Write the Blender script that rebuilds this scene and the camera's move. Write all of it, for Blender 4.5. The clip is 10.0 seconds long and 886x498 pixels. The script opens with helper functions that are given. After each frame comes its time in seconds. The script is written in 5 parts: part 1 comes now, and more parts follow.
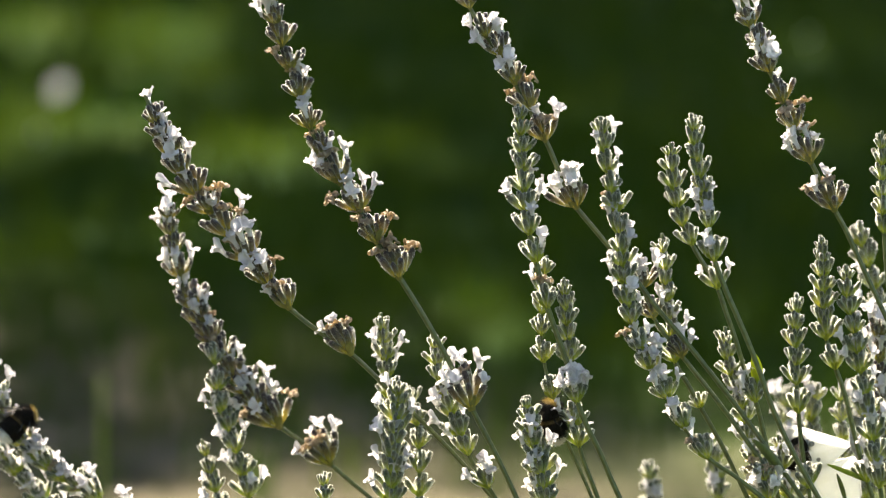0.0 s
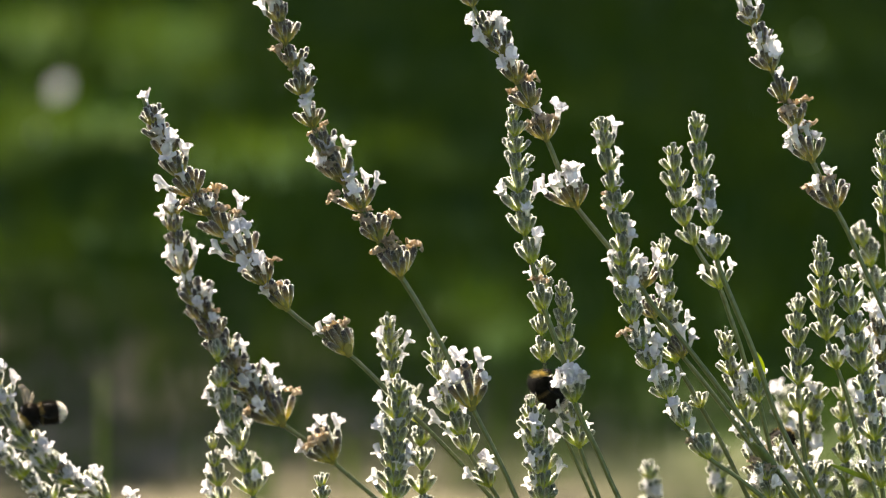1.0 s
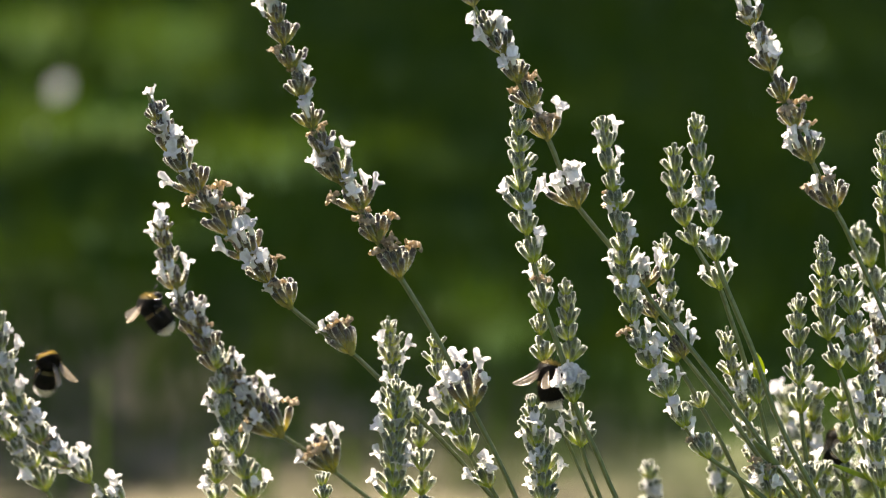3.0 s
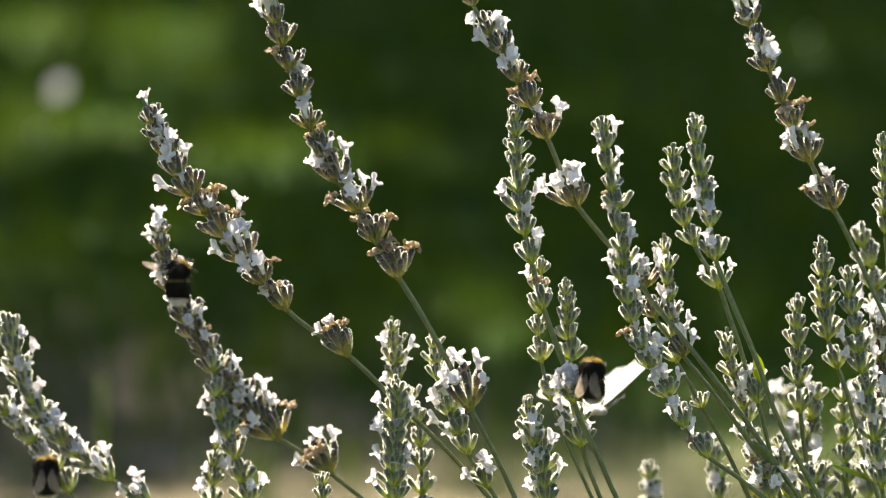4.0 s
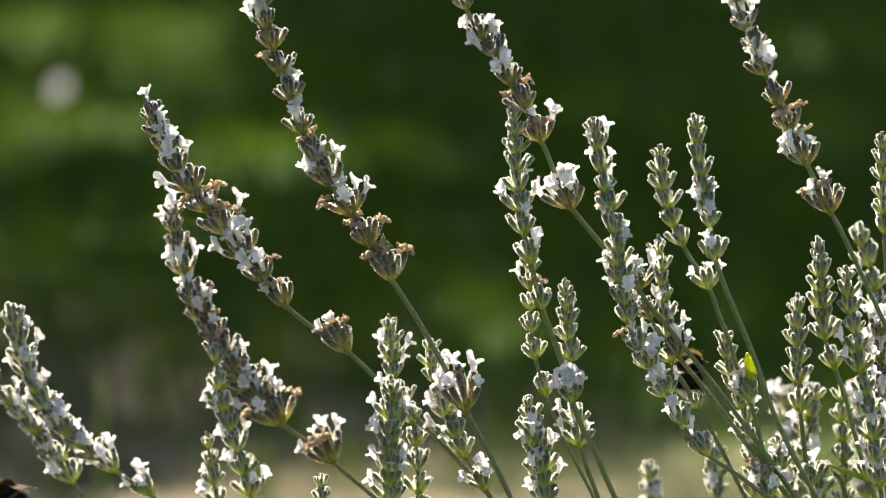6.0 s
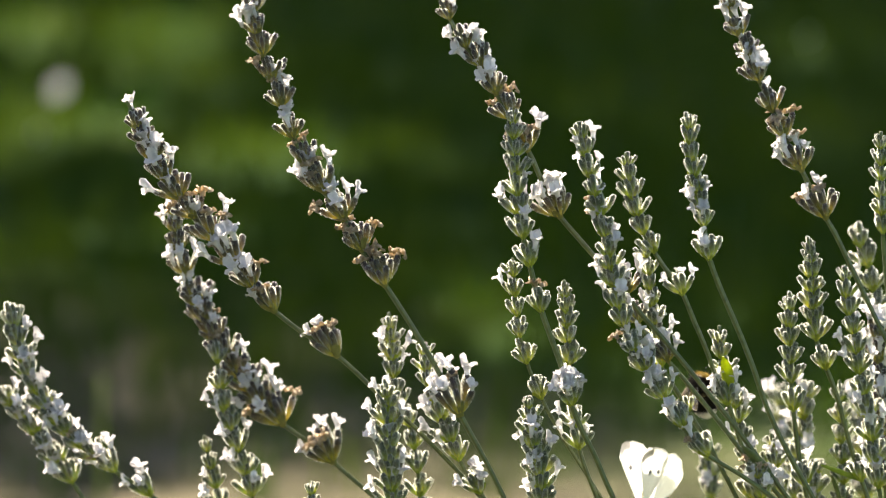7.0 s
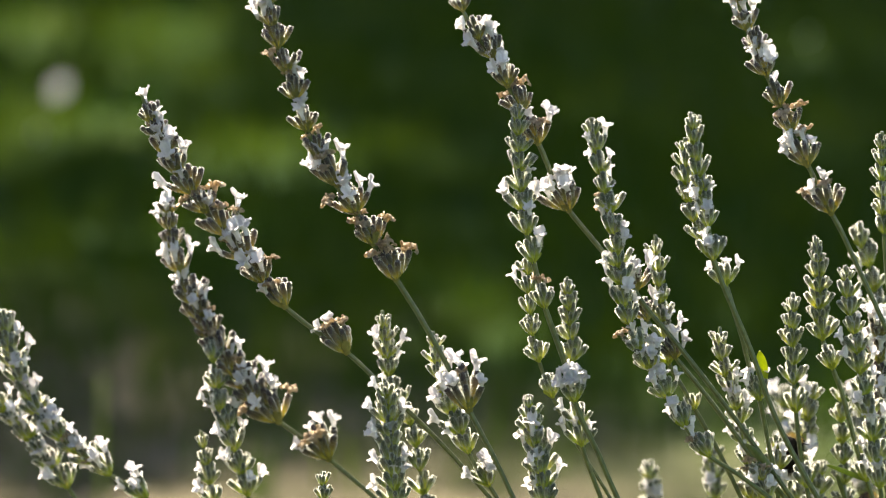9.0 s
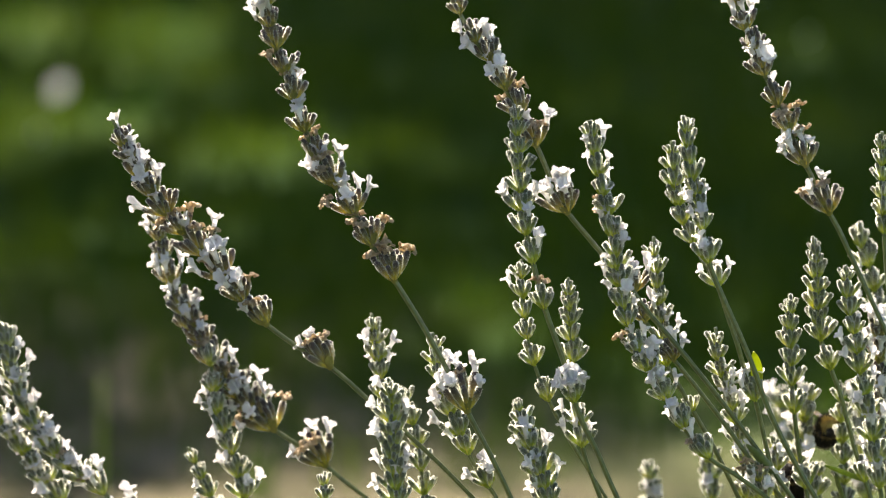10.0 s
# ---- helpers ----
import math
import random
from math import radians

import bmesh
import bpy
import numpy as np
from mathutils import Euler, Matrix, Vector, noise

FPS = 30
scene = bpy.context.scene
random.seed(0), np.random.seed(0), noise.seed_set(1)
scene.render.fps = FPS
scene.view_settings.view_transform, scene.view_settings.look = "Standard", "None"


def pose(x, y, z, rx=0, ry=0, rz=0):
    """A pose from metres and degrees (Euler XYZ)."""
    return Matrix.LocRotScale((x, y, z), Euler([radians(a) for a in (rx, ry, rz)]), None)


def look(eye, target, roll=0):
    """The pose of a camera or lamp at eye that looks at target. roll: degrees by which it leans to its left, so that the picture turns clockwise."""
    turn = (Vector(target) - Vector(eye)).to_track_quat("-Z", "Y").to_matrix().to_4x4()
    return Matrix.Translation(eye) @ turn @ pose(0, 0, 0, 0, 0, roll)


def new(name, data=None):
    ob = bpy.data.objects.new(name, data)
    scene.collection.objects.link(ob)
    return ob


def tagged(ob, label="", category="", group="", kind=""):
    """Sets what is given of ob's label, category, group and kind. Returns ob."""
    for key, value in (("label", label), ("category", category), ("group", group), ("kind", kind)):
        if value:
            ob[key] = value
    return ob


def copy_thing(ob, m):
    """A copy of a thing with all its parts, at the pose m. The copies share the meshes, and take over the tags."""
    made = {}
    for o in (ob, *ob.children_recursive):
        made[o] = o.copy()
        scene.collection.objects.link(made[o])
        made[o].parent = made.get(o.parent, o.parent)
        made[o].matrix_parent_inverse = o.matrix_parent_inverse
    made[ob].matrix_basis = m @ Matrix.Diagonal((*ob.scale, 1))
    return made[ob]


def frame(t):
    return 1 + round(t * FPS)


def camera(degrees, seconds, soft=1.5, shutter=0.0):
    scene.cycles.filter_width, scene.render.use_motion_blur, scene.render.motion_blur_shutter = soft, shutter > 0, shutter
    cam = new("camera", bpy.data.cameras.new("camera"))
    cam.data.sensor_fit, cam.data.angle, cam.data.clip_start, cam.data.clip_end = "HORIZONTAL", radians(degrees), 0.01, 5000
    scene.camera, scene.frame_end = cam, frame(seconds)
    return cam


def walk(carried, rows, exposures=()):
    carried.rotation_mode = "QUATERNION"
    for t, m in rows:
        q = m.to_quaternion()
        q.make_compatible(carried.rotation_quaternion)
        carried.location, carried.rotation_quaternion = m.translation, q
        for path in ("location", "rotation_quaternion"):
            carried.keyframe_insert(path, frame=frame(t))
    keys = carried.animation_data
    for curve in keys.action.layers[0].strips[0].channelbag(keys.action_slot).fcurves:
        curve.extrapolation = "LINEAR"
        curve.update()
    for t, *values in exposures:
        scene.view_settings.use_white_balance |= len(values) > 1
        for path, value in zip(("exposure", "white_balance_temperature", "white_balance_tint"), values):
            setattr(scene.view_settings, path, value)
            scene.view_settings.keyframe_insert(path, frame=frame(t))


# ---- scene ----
cam = camera(10.0, 10.0, soft=1.15, shutter=0.15)
EYE, FOCUS = Vector((0, -1.4161, 0.7990)), Vector((0, 0, 0.6))
cam.data.dof.use_dof, cam.data.dof.focus_distance, cam.data.dof.aperture_fstop = True, 1.43, 15.5
walk(cam, [(0, look(EYE, FOCUS)), (10, look(EYE, FOCUS))], [(0, 2.63, 7250, 15.5), (10, 2.63, 7250, 15.5)])

# ---- light: a bright summer sun, high behind the flowers ----
SUN = Vector((-0.26, 0.72, 0.72)).normalized()
world = bpy.data.worlds.new("world")
scene.world, world.use_nodes = world, True
sky = world.node_tree.nodes.new("ShaderNodeTexSky")
sky.sky_type, sky.sun_disc = "NISHITA", False
sky.sun_elevation, sky.sun_rotation = math.asin(SUN.z), math.atan2(SUN.x, SUN.y)
world.node_tree.links.new(sky.outputs[0], world.node_tree.nodes["Background"].inputs[0])
world.node_tree.nodes["Background"].inputs[1].default_value = 0.05
sun = new("sun", bpy.data.lights.new("sun", "SUN"))
sun.data.energy, sun.data.angle, sun.data.color = 5.0, radians(0.55), (1.0, 0.94, 0.82)
sun.matrix_world = look(SUN * 40, (0, 0, 0))

# ---- materials ----


def material(name):
    """A node material; returns it, its nodes, a linking function and the Principled node."""
    mat = bpy.data.materials.new(name)
    mat.use_nodes = True
    nodes = mat.node_tree.nodes
    return mat, nodes, mat.node_tree.links.new, nodes["Principled BSDF"]


def ramp(nodes, link, value, *stops):
    r = nodes.new("ShaderNodeValToRGB")
    while len(r.color_ramp.elements) < len(stops):
        r.color_ramp.elements.new(0.5)
    for el, (at, colour) in zip(r.color_ramp.elements, stops):
        el.position, el.color = at, (*colour, 1)
    link(value, r.inputs[0])
    return r.outputs[0]


def grain(nodes, link, scale, detail=4, coords=None, rough=0.6):
    n = nodes.new("ShaderNodeTexNoise")
    n.inputs["Scale"].default_value, n.inputs["Detail"].default_value, n.inputs["Roughness"].default_value = scale, detail, rough
    if coords:
        link(coords, n.inputs["Vector"])
    return n.outputs["Fac"]


def relief(nodes, link, value, bsdf, strength, distance):
    b = nodes.new("ShaderNodeBump")
    b.inputs["Strength"].default_value, b.inputs["Distance"].default_value = strength, distance
    link(value, b.inputs["Height"])
    link(b.outputs[0], bsdf.inputs["Normal"])


def mix(nodes, link, factor, a, b, kind="MIX"):
    m = nodes.new("ShaderNodeMix")
    m.data_type, m.blend_type = "RGBA", kind
    for value, socket in ((factor, m.inputs[0]), (a, m.inputs[6]), (b, m.inputs[7])):
        if isinstance(value, (int, float)):
            socket.default_value = value
        elif isinstance(value, tuple):
            socket.default_value = (*value, 1)
        else:
            link(value, socket)
    return m.outputs[2]


def shine_through(mat, nodes, link, bsdf, colour, amount):
    """Lets light from behind glow through a thin part."""
    t, m = nodes.new("ShaderNodeBsdfTranslucent"), nodes.new("ShaderNodeMixShader")
    if isinstance(colour, tuple):
        t.inputs[0].default_value = (*colour, 1)
    else:
        link(colour, t.inputs[0])
    m.inputs[0].default_value = amount
    link(bsdf.outputs[0], m.inputs[1])
    link(t.outputs[0], m.inputs[2])
    link(m.outputs[0], nodes["Material Output"].inputs[0])


def calyx_material(name, foot, belly, tip, sheen, per_metre):
    mat, nodes, link, bsdf = material(name)
    tc, sep = nodes.new("ShaderNodeTexCoord"), nodes.new("ShaderNodeSeparateXYZ")
    link(tc.outputs["Object"], sep.inputs[0])
    scaled = nodes.new("ShaderNodeMath")
    scaled.operation = "MULTIPLY"
    scaled.inputs[1].default_value = per_metre
    link(sep.outputs[2], scaled.inputs[0])
    wob = nodes.new("ShaderNodeMath")
    wob.operation = "MULTIPLY_ADD"
    link(grain(nodes, link, 900, 3, tc.outputs["Object"]), wob.inputs[0])
    wob.inputs[1].default_value = 0.35
    link(scaled.outputs[0], wob.inputs[2])
    # foot: its own hue, brightened to carry the glow of light from behind
    along = ramp(nodes, link, wob.outputs[0], (0.40, foot), (0.72, belly), (1.0, tip))
    info = nodes.new("ShaderNodeObjectInfo")
    tint = ramp(nodes, link, info.outputs["Random"], (0.0, (0.72, 0.78, 0.68)), (0.5, (1, 1, 1)), (1.0, (1.25, 1.12, 1.1)))
    colour = mix(nodes, link, 1.0, along, tint, "MULTIPLY")
    fine = grain(nodes, link, 4500, 3, tc.outputs["Object"])
    colour = mix(nodes, link, 0.15, colour, ramp(nodes, link, fine, (0.3, (0.35, 0.35, 0.35)), (0.75, (1.5, 1.5, 1.45))), "MULTIPLY")
    link(colour, bsdf.inputs["Base Color"])
    bsdf.inputs["Roughness"].default_value = 0.62
    bsdf.inputs["Sheen Weight"].default_value, bsdf.inputs["Sheen Roughness"].default_value = sheen, 0.3
    bsdf.inputs["Sheen Tint"].default_value = (0.95, 0.97, 0.92, 1)
    relief(nodes, link, fine, bsdf, 0.25, 0.0001)
    shine_through(mat, nodes, link, bsdf, colour, 0.5)
    return mat


def plain_organic(name, low, high, scale, through_amount=0.0, rough=0.6, sheen=0.0, gloss=0.35):
    mat, nodes, link, bsdf = material(name)
    tc = nodes.new("ShaderNodeTexCoord")
    n = grain(nodes, link, scale, 5, tc.outputs["Object"])
    colour = ramp(nodes, link, n, (0.3, low), (0.7, high))
    info = nodes.new("ShaderNodeObjectInfo")
    colour = mix(nodes, link, 0.5, colour, ramp(nodes, link, info.outputs["Random"], (0, (0.75, 0.75, 0.75)), (1, (1.2, 1.2, 1.2))), "MULTIPLY")
    link(colour, bsdf.inputs["Base Color"])
    bsdf.inputs["Roughness"].default_value, bsdf.inputs["Sheen Weight"].default_value = rough, sheen
    relief(nodes, link, grain(nodes, link, scale * 4, 3, tc.outputs["Object"]), bsdf, 0.4, 0.1 / scale)
    bsdf.inputs["Specular IOR Level"].default_value = gloss
    if through_amount:
        shine_through(mat, nodes, link, bsdf, colour, through_amount)
    return mat


CALYX_OLD = calyx_material("calyx_grey_violet", (0.62, 0.54, 0.09), (0.235, 0.20, 0.10), (0.088, 0.074, 0.076), 0.8, 140.0)
CALYX_BUD = calyx_material("calyx_grey_green", (0.80, 0.84, 0.14), (0.36, 0.41, 0.15), (0.140, 0.155, 0.118), 0.9, 180.0)
PETAL = plain_organic("petal_white", (0.78, 0.765, 0.77), (0.86, 0.85, 0.85), 900, 0.56, 0.55, 0.1)
DOWN = plain_organic("calyx_down", (0.64, 0.66, 0.56), (0.76, 0.77, 0.68), 900, 0.72, 0.6)
WITHERED = plain_organic("petal_withered", (0.25, 0.185, 0.115), (0.64, 0.53, 0.37), 900, 0.5, 0.75)
STEM = plain_organic("stem_green", (0.048, 0.070, 0.013), (0.130, 0.158, 0.038), 700, 0.10, 0.40, 0.15, 0.5)
HUB_OLD = plain_organic("bract_brown", (0.20, 0.20, 0.06), (0.33, 0.32, 0.10), 700, 0.5, 0.7)
HUB_BUD = plain_organic("bract_green", (0.34, 0.40, 0.05), (0.50, 0.57, 0.09), 700, 0.6, 0.65)
LEAF_YOUNG = plain_organic("leaf_young", (0.30, 0.36, 0.020), (0.46, 0.50, 0.040), 300, 0.5, 0.5)
LEAF = plain_organic("leaf_yellow_green", (0.14, 0.20, 0.03), (0.26, 0.32, 0.06), 300, 0.4, 0.5)
FUR_BLACK = plain_organic("fur_black", (0.005, 0.004, 0.003), (0.022, 0.017, 0.012), 400, 0.2, 0.75, 0.0, 0.2)
FUR_YELLOW = plain_organic("fur_yellow", (0.23, 0.16, 0.03), (0.42, 0.31, 0.08), 400, 0.2, 0.6, 0.2)
FUR_DULL = plain_organic("fur_dull_yellow", (0.09, 0.062, 0.016), (0.20, 0.14, 0.04), 400, 0.2, 0.6, 0.1)
FUR_WHITE = plain_organic("fur_white", (0.62, 0.58, 0.50), (0.82, 0.79, 0.72), 400, 0.2, 0.6, 0.2)
CHITIN = plain_organic("chitin_black", (0.008, 0.007, 0.007), (0.02, 0.016, 0.014), 600, 0.0, 0.25)
WING_WHITE = plain_organic("butterfly_white", (0.86, 0.86, 0.83), (0.92, 0.92, 0.90), 160, 0.47, 0.6, 0.2)
WING_TIP = plain_organic("butterfly_wing_tip", (0.35, 0.34, 0.33), (0.6, 0.6, 0.58), 300, 0.3, 0.7)
BODY_GREY = plain_organic("butterfly_body", (0.10, 0.10, 0.10), (0.34, 0.34, 0.33), 500, 0.0, 0.8, 0.4)


def bee_wing_material():
    mat, nodes, link, bsdf = material("wing_membrane")
    tc = nodes.new("ShaderNodeTexCoord")
    bsdf.inputs["Base Color"].default_value = (0.20, 0.16, 0.12, 1)
    bsdf.inputs["Roughness"].default_value, bsdf.inputs["Alpha"].default_value = 0.25, 0.24
    bsdf.inputs["Coat Weight"].default_value = 0.1
    relief(nodes, link, grain(nodes, link, 900, 3, tc.outputs["Object"]), bsdf, 0.4, 0.0003)
    shine_through(mat, nodes, link, bsdf, (0.52, 0.45, 0.36), 0.22)
    return mat


BEE_WING = bee_wing_material()


def ground_material():
    """A round bed of dry bare soil, passing raggedly into a lawn."""
    mat, nodes, link, bsdf = material("lawn_and_soil")
    tc = nodes.new("ShaderNodeTexCoord")
    edge = nodes.new("ShaderNodeMath")
    edge.operation = "MULTIPLY_ADD"
    link(grain(nodes, link, 2.2, 4, tc.outputs["Object"]), edge.inputs[0])
    edge.inputs[1].default_value = 1.7
    bed, far = nodes.new("ShaderNodeVectorMath"), nodes.new("ShaderNodeMath")
    bed.operation, far.operation = "DISTANCE", "MULTIPLY_ADD"
    bed.inputs[1].default_value = (-2.85, 1.2, 0)
    link(tc.outputs["Object"], bed.inputs[0])
    far.inputs[1].default_value, far.inputs[2].default_value = 1.72, 3.25 - 1.72 * 3.58
    link(bed.outputs["Value"], far.inputs[0])
    link(far.outputs[0], edge.inputs[2])
    span = nodes.new("ShaderNodeMapRange")
    span.inputs["From Min"].default_value, span.inputs["From Max"].default_value = 3.65, 4.55
    link(edge.outputs[0], span.inputs["Value"])
    soil = ramp(nodes, link, grain(nodes, link, 9, 6, tc.outputs["Object"]), (0.36, (0.0275, 0.0265, 0.0135)), (0.52, (0.066, 0.0605, 0.0350)), (0.66, (0.130, 0.111, 0.0720)))
    grass = ramp(nodes, link, grain(nodes, link, 3.5, 6, tc.outputs["Object"]), (0.3, (0.0064, 0.0275, 0.0048)), (0.55, (0.0185, 0.0475, 0.0042)), (0.8, (0.068, 0.0900, 0.0040)))
    link(mix(nodes, link, span.outputs[0], soil, grass), bsdf.inputs["Base Color"])
    bsdf.inputs["Roughness"].default_value, bsdf.inputs["Specular IOR Level"].default_value = 1.0, 0.05
    relief(nodes, link, grain(nodes, link, 45, 5, tc.outputs["Object"]), bsdf, 0.7, 0.02)
    return mat


GROUND = ground_material()
BLADE = plain_organic("grass_blade", (0.0105, 0.0375, 0.0048), (0.056, 0.0850, 0.0036), 8, 0.35, 0.9, 0.0, 0.05)
TREE_LEAF = plain_organic("tree_leaf", (0.04, 0.08, 0.015), (0.09, 0.13, 0.03), 12, 0.15, 0.5)
BARK = plain_organic("bark", (0.05, 0.04, 0.03), (0.16, 0.13, 0.10), 12, 0.0, 0.9)

# ---- building ----


def mesh_of(name, verts, faces, *mats, slots=None):
    me = bpy.data.meshes.new(name)
    me.from_pydata([tuple(v) for v in verts], [], faces)
    for m in mats:
        me.materials.append(m)
    me.polygons.foreach_set("use_smooth", [True] * len(me.polygons))
    if slots:
        me.polygons.foreach_set("material_index", slots)
    me.update()
    return me


def part(name, me, parent, m=None, label=""):
    ob = new(name, me)
    ob.parent = parent
    if m is not None:
        ob.matrix_basis = m
    return tagged(ob, label)


def rings(centres, radii, segs=8, ridge=0.0, ridges=4):
    """Verts and faces of a closed tube along centres."""
    verts, faces = [], []
    n = len(centres)
    for i, (c, r) in enumerate(zip(centres, radii)):
        c = Vector(c)
        d = (Vector(centres[min(i + 1, n - 1)]) - Vector(centres[max(i - 1, 0)])).normalized()
        side = d.cross(Vector((0, 1, 0.02))).normalized()
        up = side.cross(d)
        for k in range(segs):
            a = 2 * math.pi * k / segs
            rr = r * (1 + ridge * math.cos(ridges * a))
            verts.append(c + side * math.cos(a) * rr + up * math.sin(a) * rr)
    for i in range(n - 1):
        for k in range(segs):
            k2 = (k + 1) % segs
            faces.append((i * segs + k, i * segs + k2, (i + 1) * segs + k2, (i + 1) * segs + k))
    faces.append(tuple(range(segs - 1, -1, -1)))
    faces.append(tuple((n - 1) * segs + k for k in range(segs)))
    return verts, faces


def shell(grid, thick, verts, faces):
    """Adds a thin closed petal or wing made from a grid of points."""
    nu, nv = len(grid), len(grid[0])
    base = len(verts)
    normals = []
    for i in range(nu):
        for j in range(nv):
            du = grid[min(i + 1, nu - 1)][j] - grid[max(i - 1, 0)][j]
            dv = grid[i][min(j + 1, nv - 1)] - grid[i][max(j - 1, 0)]
            nn = du.cross(dv)
            normals.append(nn.normalized() if nn.length > 1e-12 else Vector((0, 0, 1)))
    flat = [p for row in grid for p in row]
    verts += [p + nn * thick / 2 for p, nn in zip(flat, normals)]
    verts += [p - nn * thick / 2 for p, nn in zip(flat, normals)]
    off = nu * nv
    q = lambda i, j, s: base + s * off + i * nv + j
    for i in range(nu - 1):
        for j in range(nv - 1):
            faces.append((q(i, j, 0), q(i + 1, j, 0), q(i + 1, j + 1, 0), q(i, j + 1, 0)))
            faces.append((q(i, j, 1), q(i, j + 1, 1), q(i + 1, j + 1, 1), q(i + 1, j, 1)))
    for i in range(nu - 1):
        for j in (0, nv - 1):
            faces.append((q(i, j, 0), q(i, j, 1), q(i + 1, j, 1), q(i + 1, j, 0)))
    for j in range(nv - 1):
        for i in (0, nu - 1):
            faces.append((q(i, j, 0), q(i, j + 1, 0), q(i, j + 1, 1), q(i, j, 1)))


def basis(at, along, outward, size=1.0):
    z = along.normalized()
    x = outward - z * outward.dot(z)
    x = x.normalized() if x.length > 1e-6 else z.orthogonal().normalized()
    y = z.cross(x)
    m = Matrix((x, y, z)).transposed().to_4x4()
    return Matrix.Translation(at) @ m @ Matrix.Scale(size, 4)


def arc(length, bend, t):
    """Place and direction along a tube that sets off along z and bends towards -x."""
    steps, x, z = 12, 0.0, 0.0
    for i in range(steps):
        a = -radians(bend) * t * (i + 0.5) / steps
        x, z = x + math.sin(a) * length * t / steps, z + math.cos(a) * length * t / steps
    a = -radians(bend) * t
    return Vector((x, 0, z)), Vector((math.sin(a), 0, math.cos(a)))


CALYX = {"old": (0.0070, 0.00079, 12), "bud": (0.0059, 0.00070, 11)}


def calyx_mesh(tone, seed):
    rnd = random.Random(seed)
    length, radius, bend = CALYX[tone]
    length *= rnd.uniform(0.92, 1.06)
    profile = ((0, 0.34), (0.08, 0.46), (0.25, 0.70), (0.45, 0.92), (0.62, 1.0), (0.80, 1.0), (0.91, 0.93), (0.97, 0.74), (1.0, 0.36))
    verts, faces, segs = [], [], 14
    for t, r in profile:
        c, d = arc(length, bend, t)
        side, up = Vector((d.z, 0, -d.x)), Vector((0, 1, 0))
        for k in range(segs):
            a = 2 * math.pi * k / segs
            rr = radius * r * (1 + (0.06 if k % 2 else -0.06) + rnd.uniform(-0.03, 0.03))
            verts.append(c + side * math.cos(a) * rr + up * math.sin(a) * rr * 0.94)
    for i in range(len(profile) - 1):
        for k in range(segs):
            k2 = (k + 1) % segs
            faces.append((i * segs + k, i * segs + k2, (i + 1) * segs + k2, (i + 1) * segs + k))
    faces.append(tuple((len(profile) - 1) * segs + k for k in range(segs)))
    # downy hairs that catch the light along the outline
    bare = len(faces)
    for h in range(400 if tone == "old" else 560):
        t = rnd.uniform(0.10, 1.0) ** 0.8
        c, d = arc(length, bend, t)
        side, up = Vector((d.z, 0, -d.x)), Vector((0, 1, 0))
        a = rnd.uniform(0, 2 * math.pi)
        out = side * math.cos(a) + up * math.sin(a)
        r = radius * np.interp(t, [p[0] for p in profile], [p[1] for p in profile])
        foot = c + out * r * 0.95
        tip = foot + (out * rnd.uniform(0.7, 1.0) + d * rnd.uniform(-0.08, 0.15)) * 0.00036
        w = d * 0.000036
        n = len(verts)
        verts += [foot - w, foot + w, tip]
        faces.append((n, n + 1, n + 2))
    slots = [0] * bare + [1] * (len(faces) - bare)
    return mesh_of("calyx", verts, faces, CALYX_OLD if tone == "old" else CALYX_BUD, DOWN, slots=slots)


def lobe(verts, faces, turn, length, width, start, curl, rnd, lift, rumple=0.00046, thick=0.00012):
    """One petal lobe: sets off from the throat and curls outward."""
    grid = []
    ca, sa = math.cos(turn), math.sin(turn)
    nu, nv = 8, 6
    r, z, ph = 0.0008, lift, [rnd.uniform(0, 6.28) for _ in range(3)]
    for i in range(nu):
        u = i / (nu - 1)
        a = radians(start + curl * u)
        if i:
            r, z = r + math.sin(a) * length / (nu - 1), z + math.cos(a) * length / (nu - 1)
        w = width * (0.42 + 0.58 * math.sin(math.pi * min(1, 0.15 + 0.62 * u))) * math.sqrt(max(0.06, 1 - max(0, (u - 0.62) / 0.40) ** 2))
        row = []
        for j in range(nv):
            v = j / (nv - 1) * 2 - 1
            cup = 0.00035 * v * v
            wave = rumple * (math.sin(5 * u + ph[0]) * v + math.sin(7 * v + ph[1]) * u + 0.7 * math.sin(11 * u * v + ph[2]))
            rr, zz = r - math.cos(a) * (cup + wave), z + math.sin(a) * (cup + wave)
            x, y = rr, v * w / 2 * (1 + 0.13 * math.sin(13 * u + ph[2]))
            row.append(Vector((x * ca - y * sa, x * sa + y * ca, zz)))
        grid.append(row)
    shell(grid, thick, verts, faces)


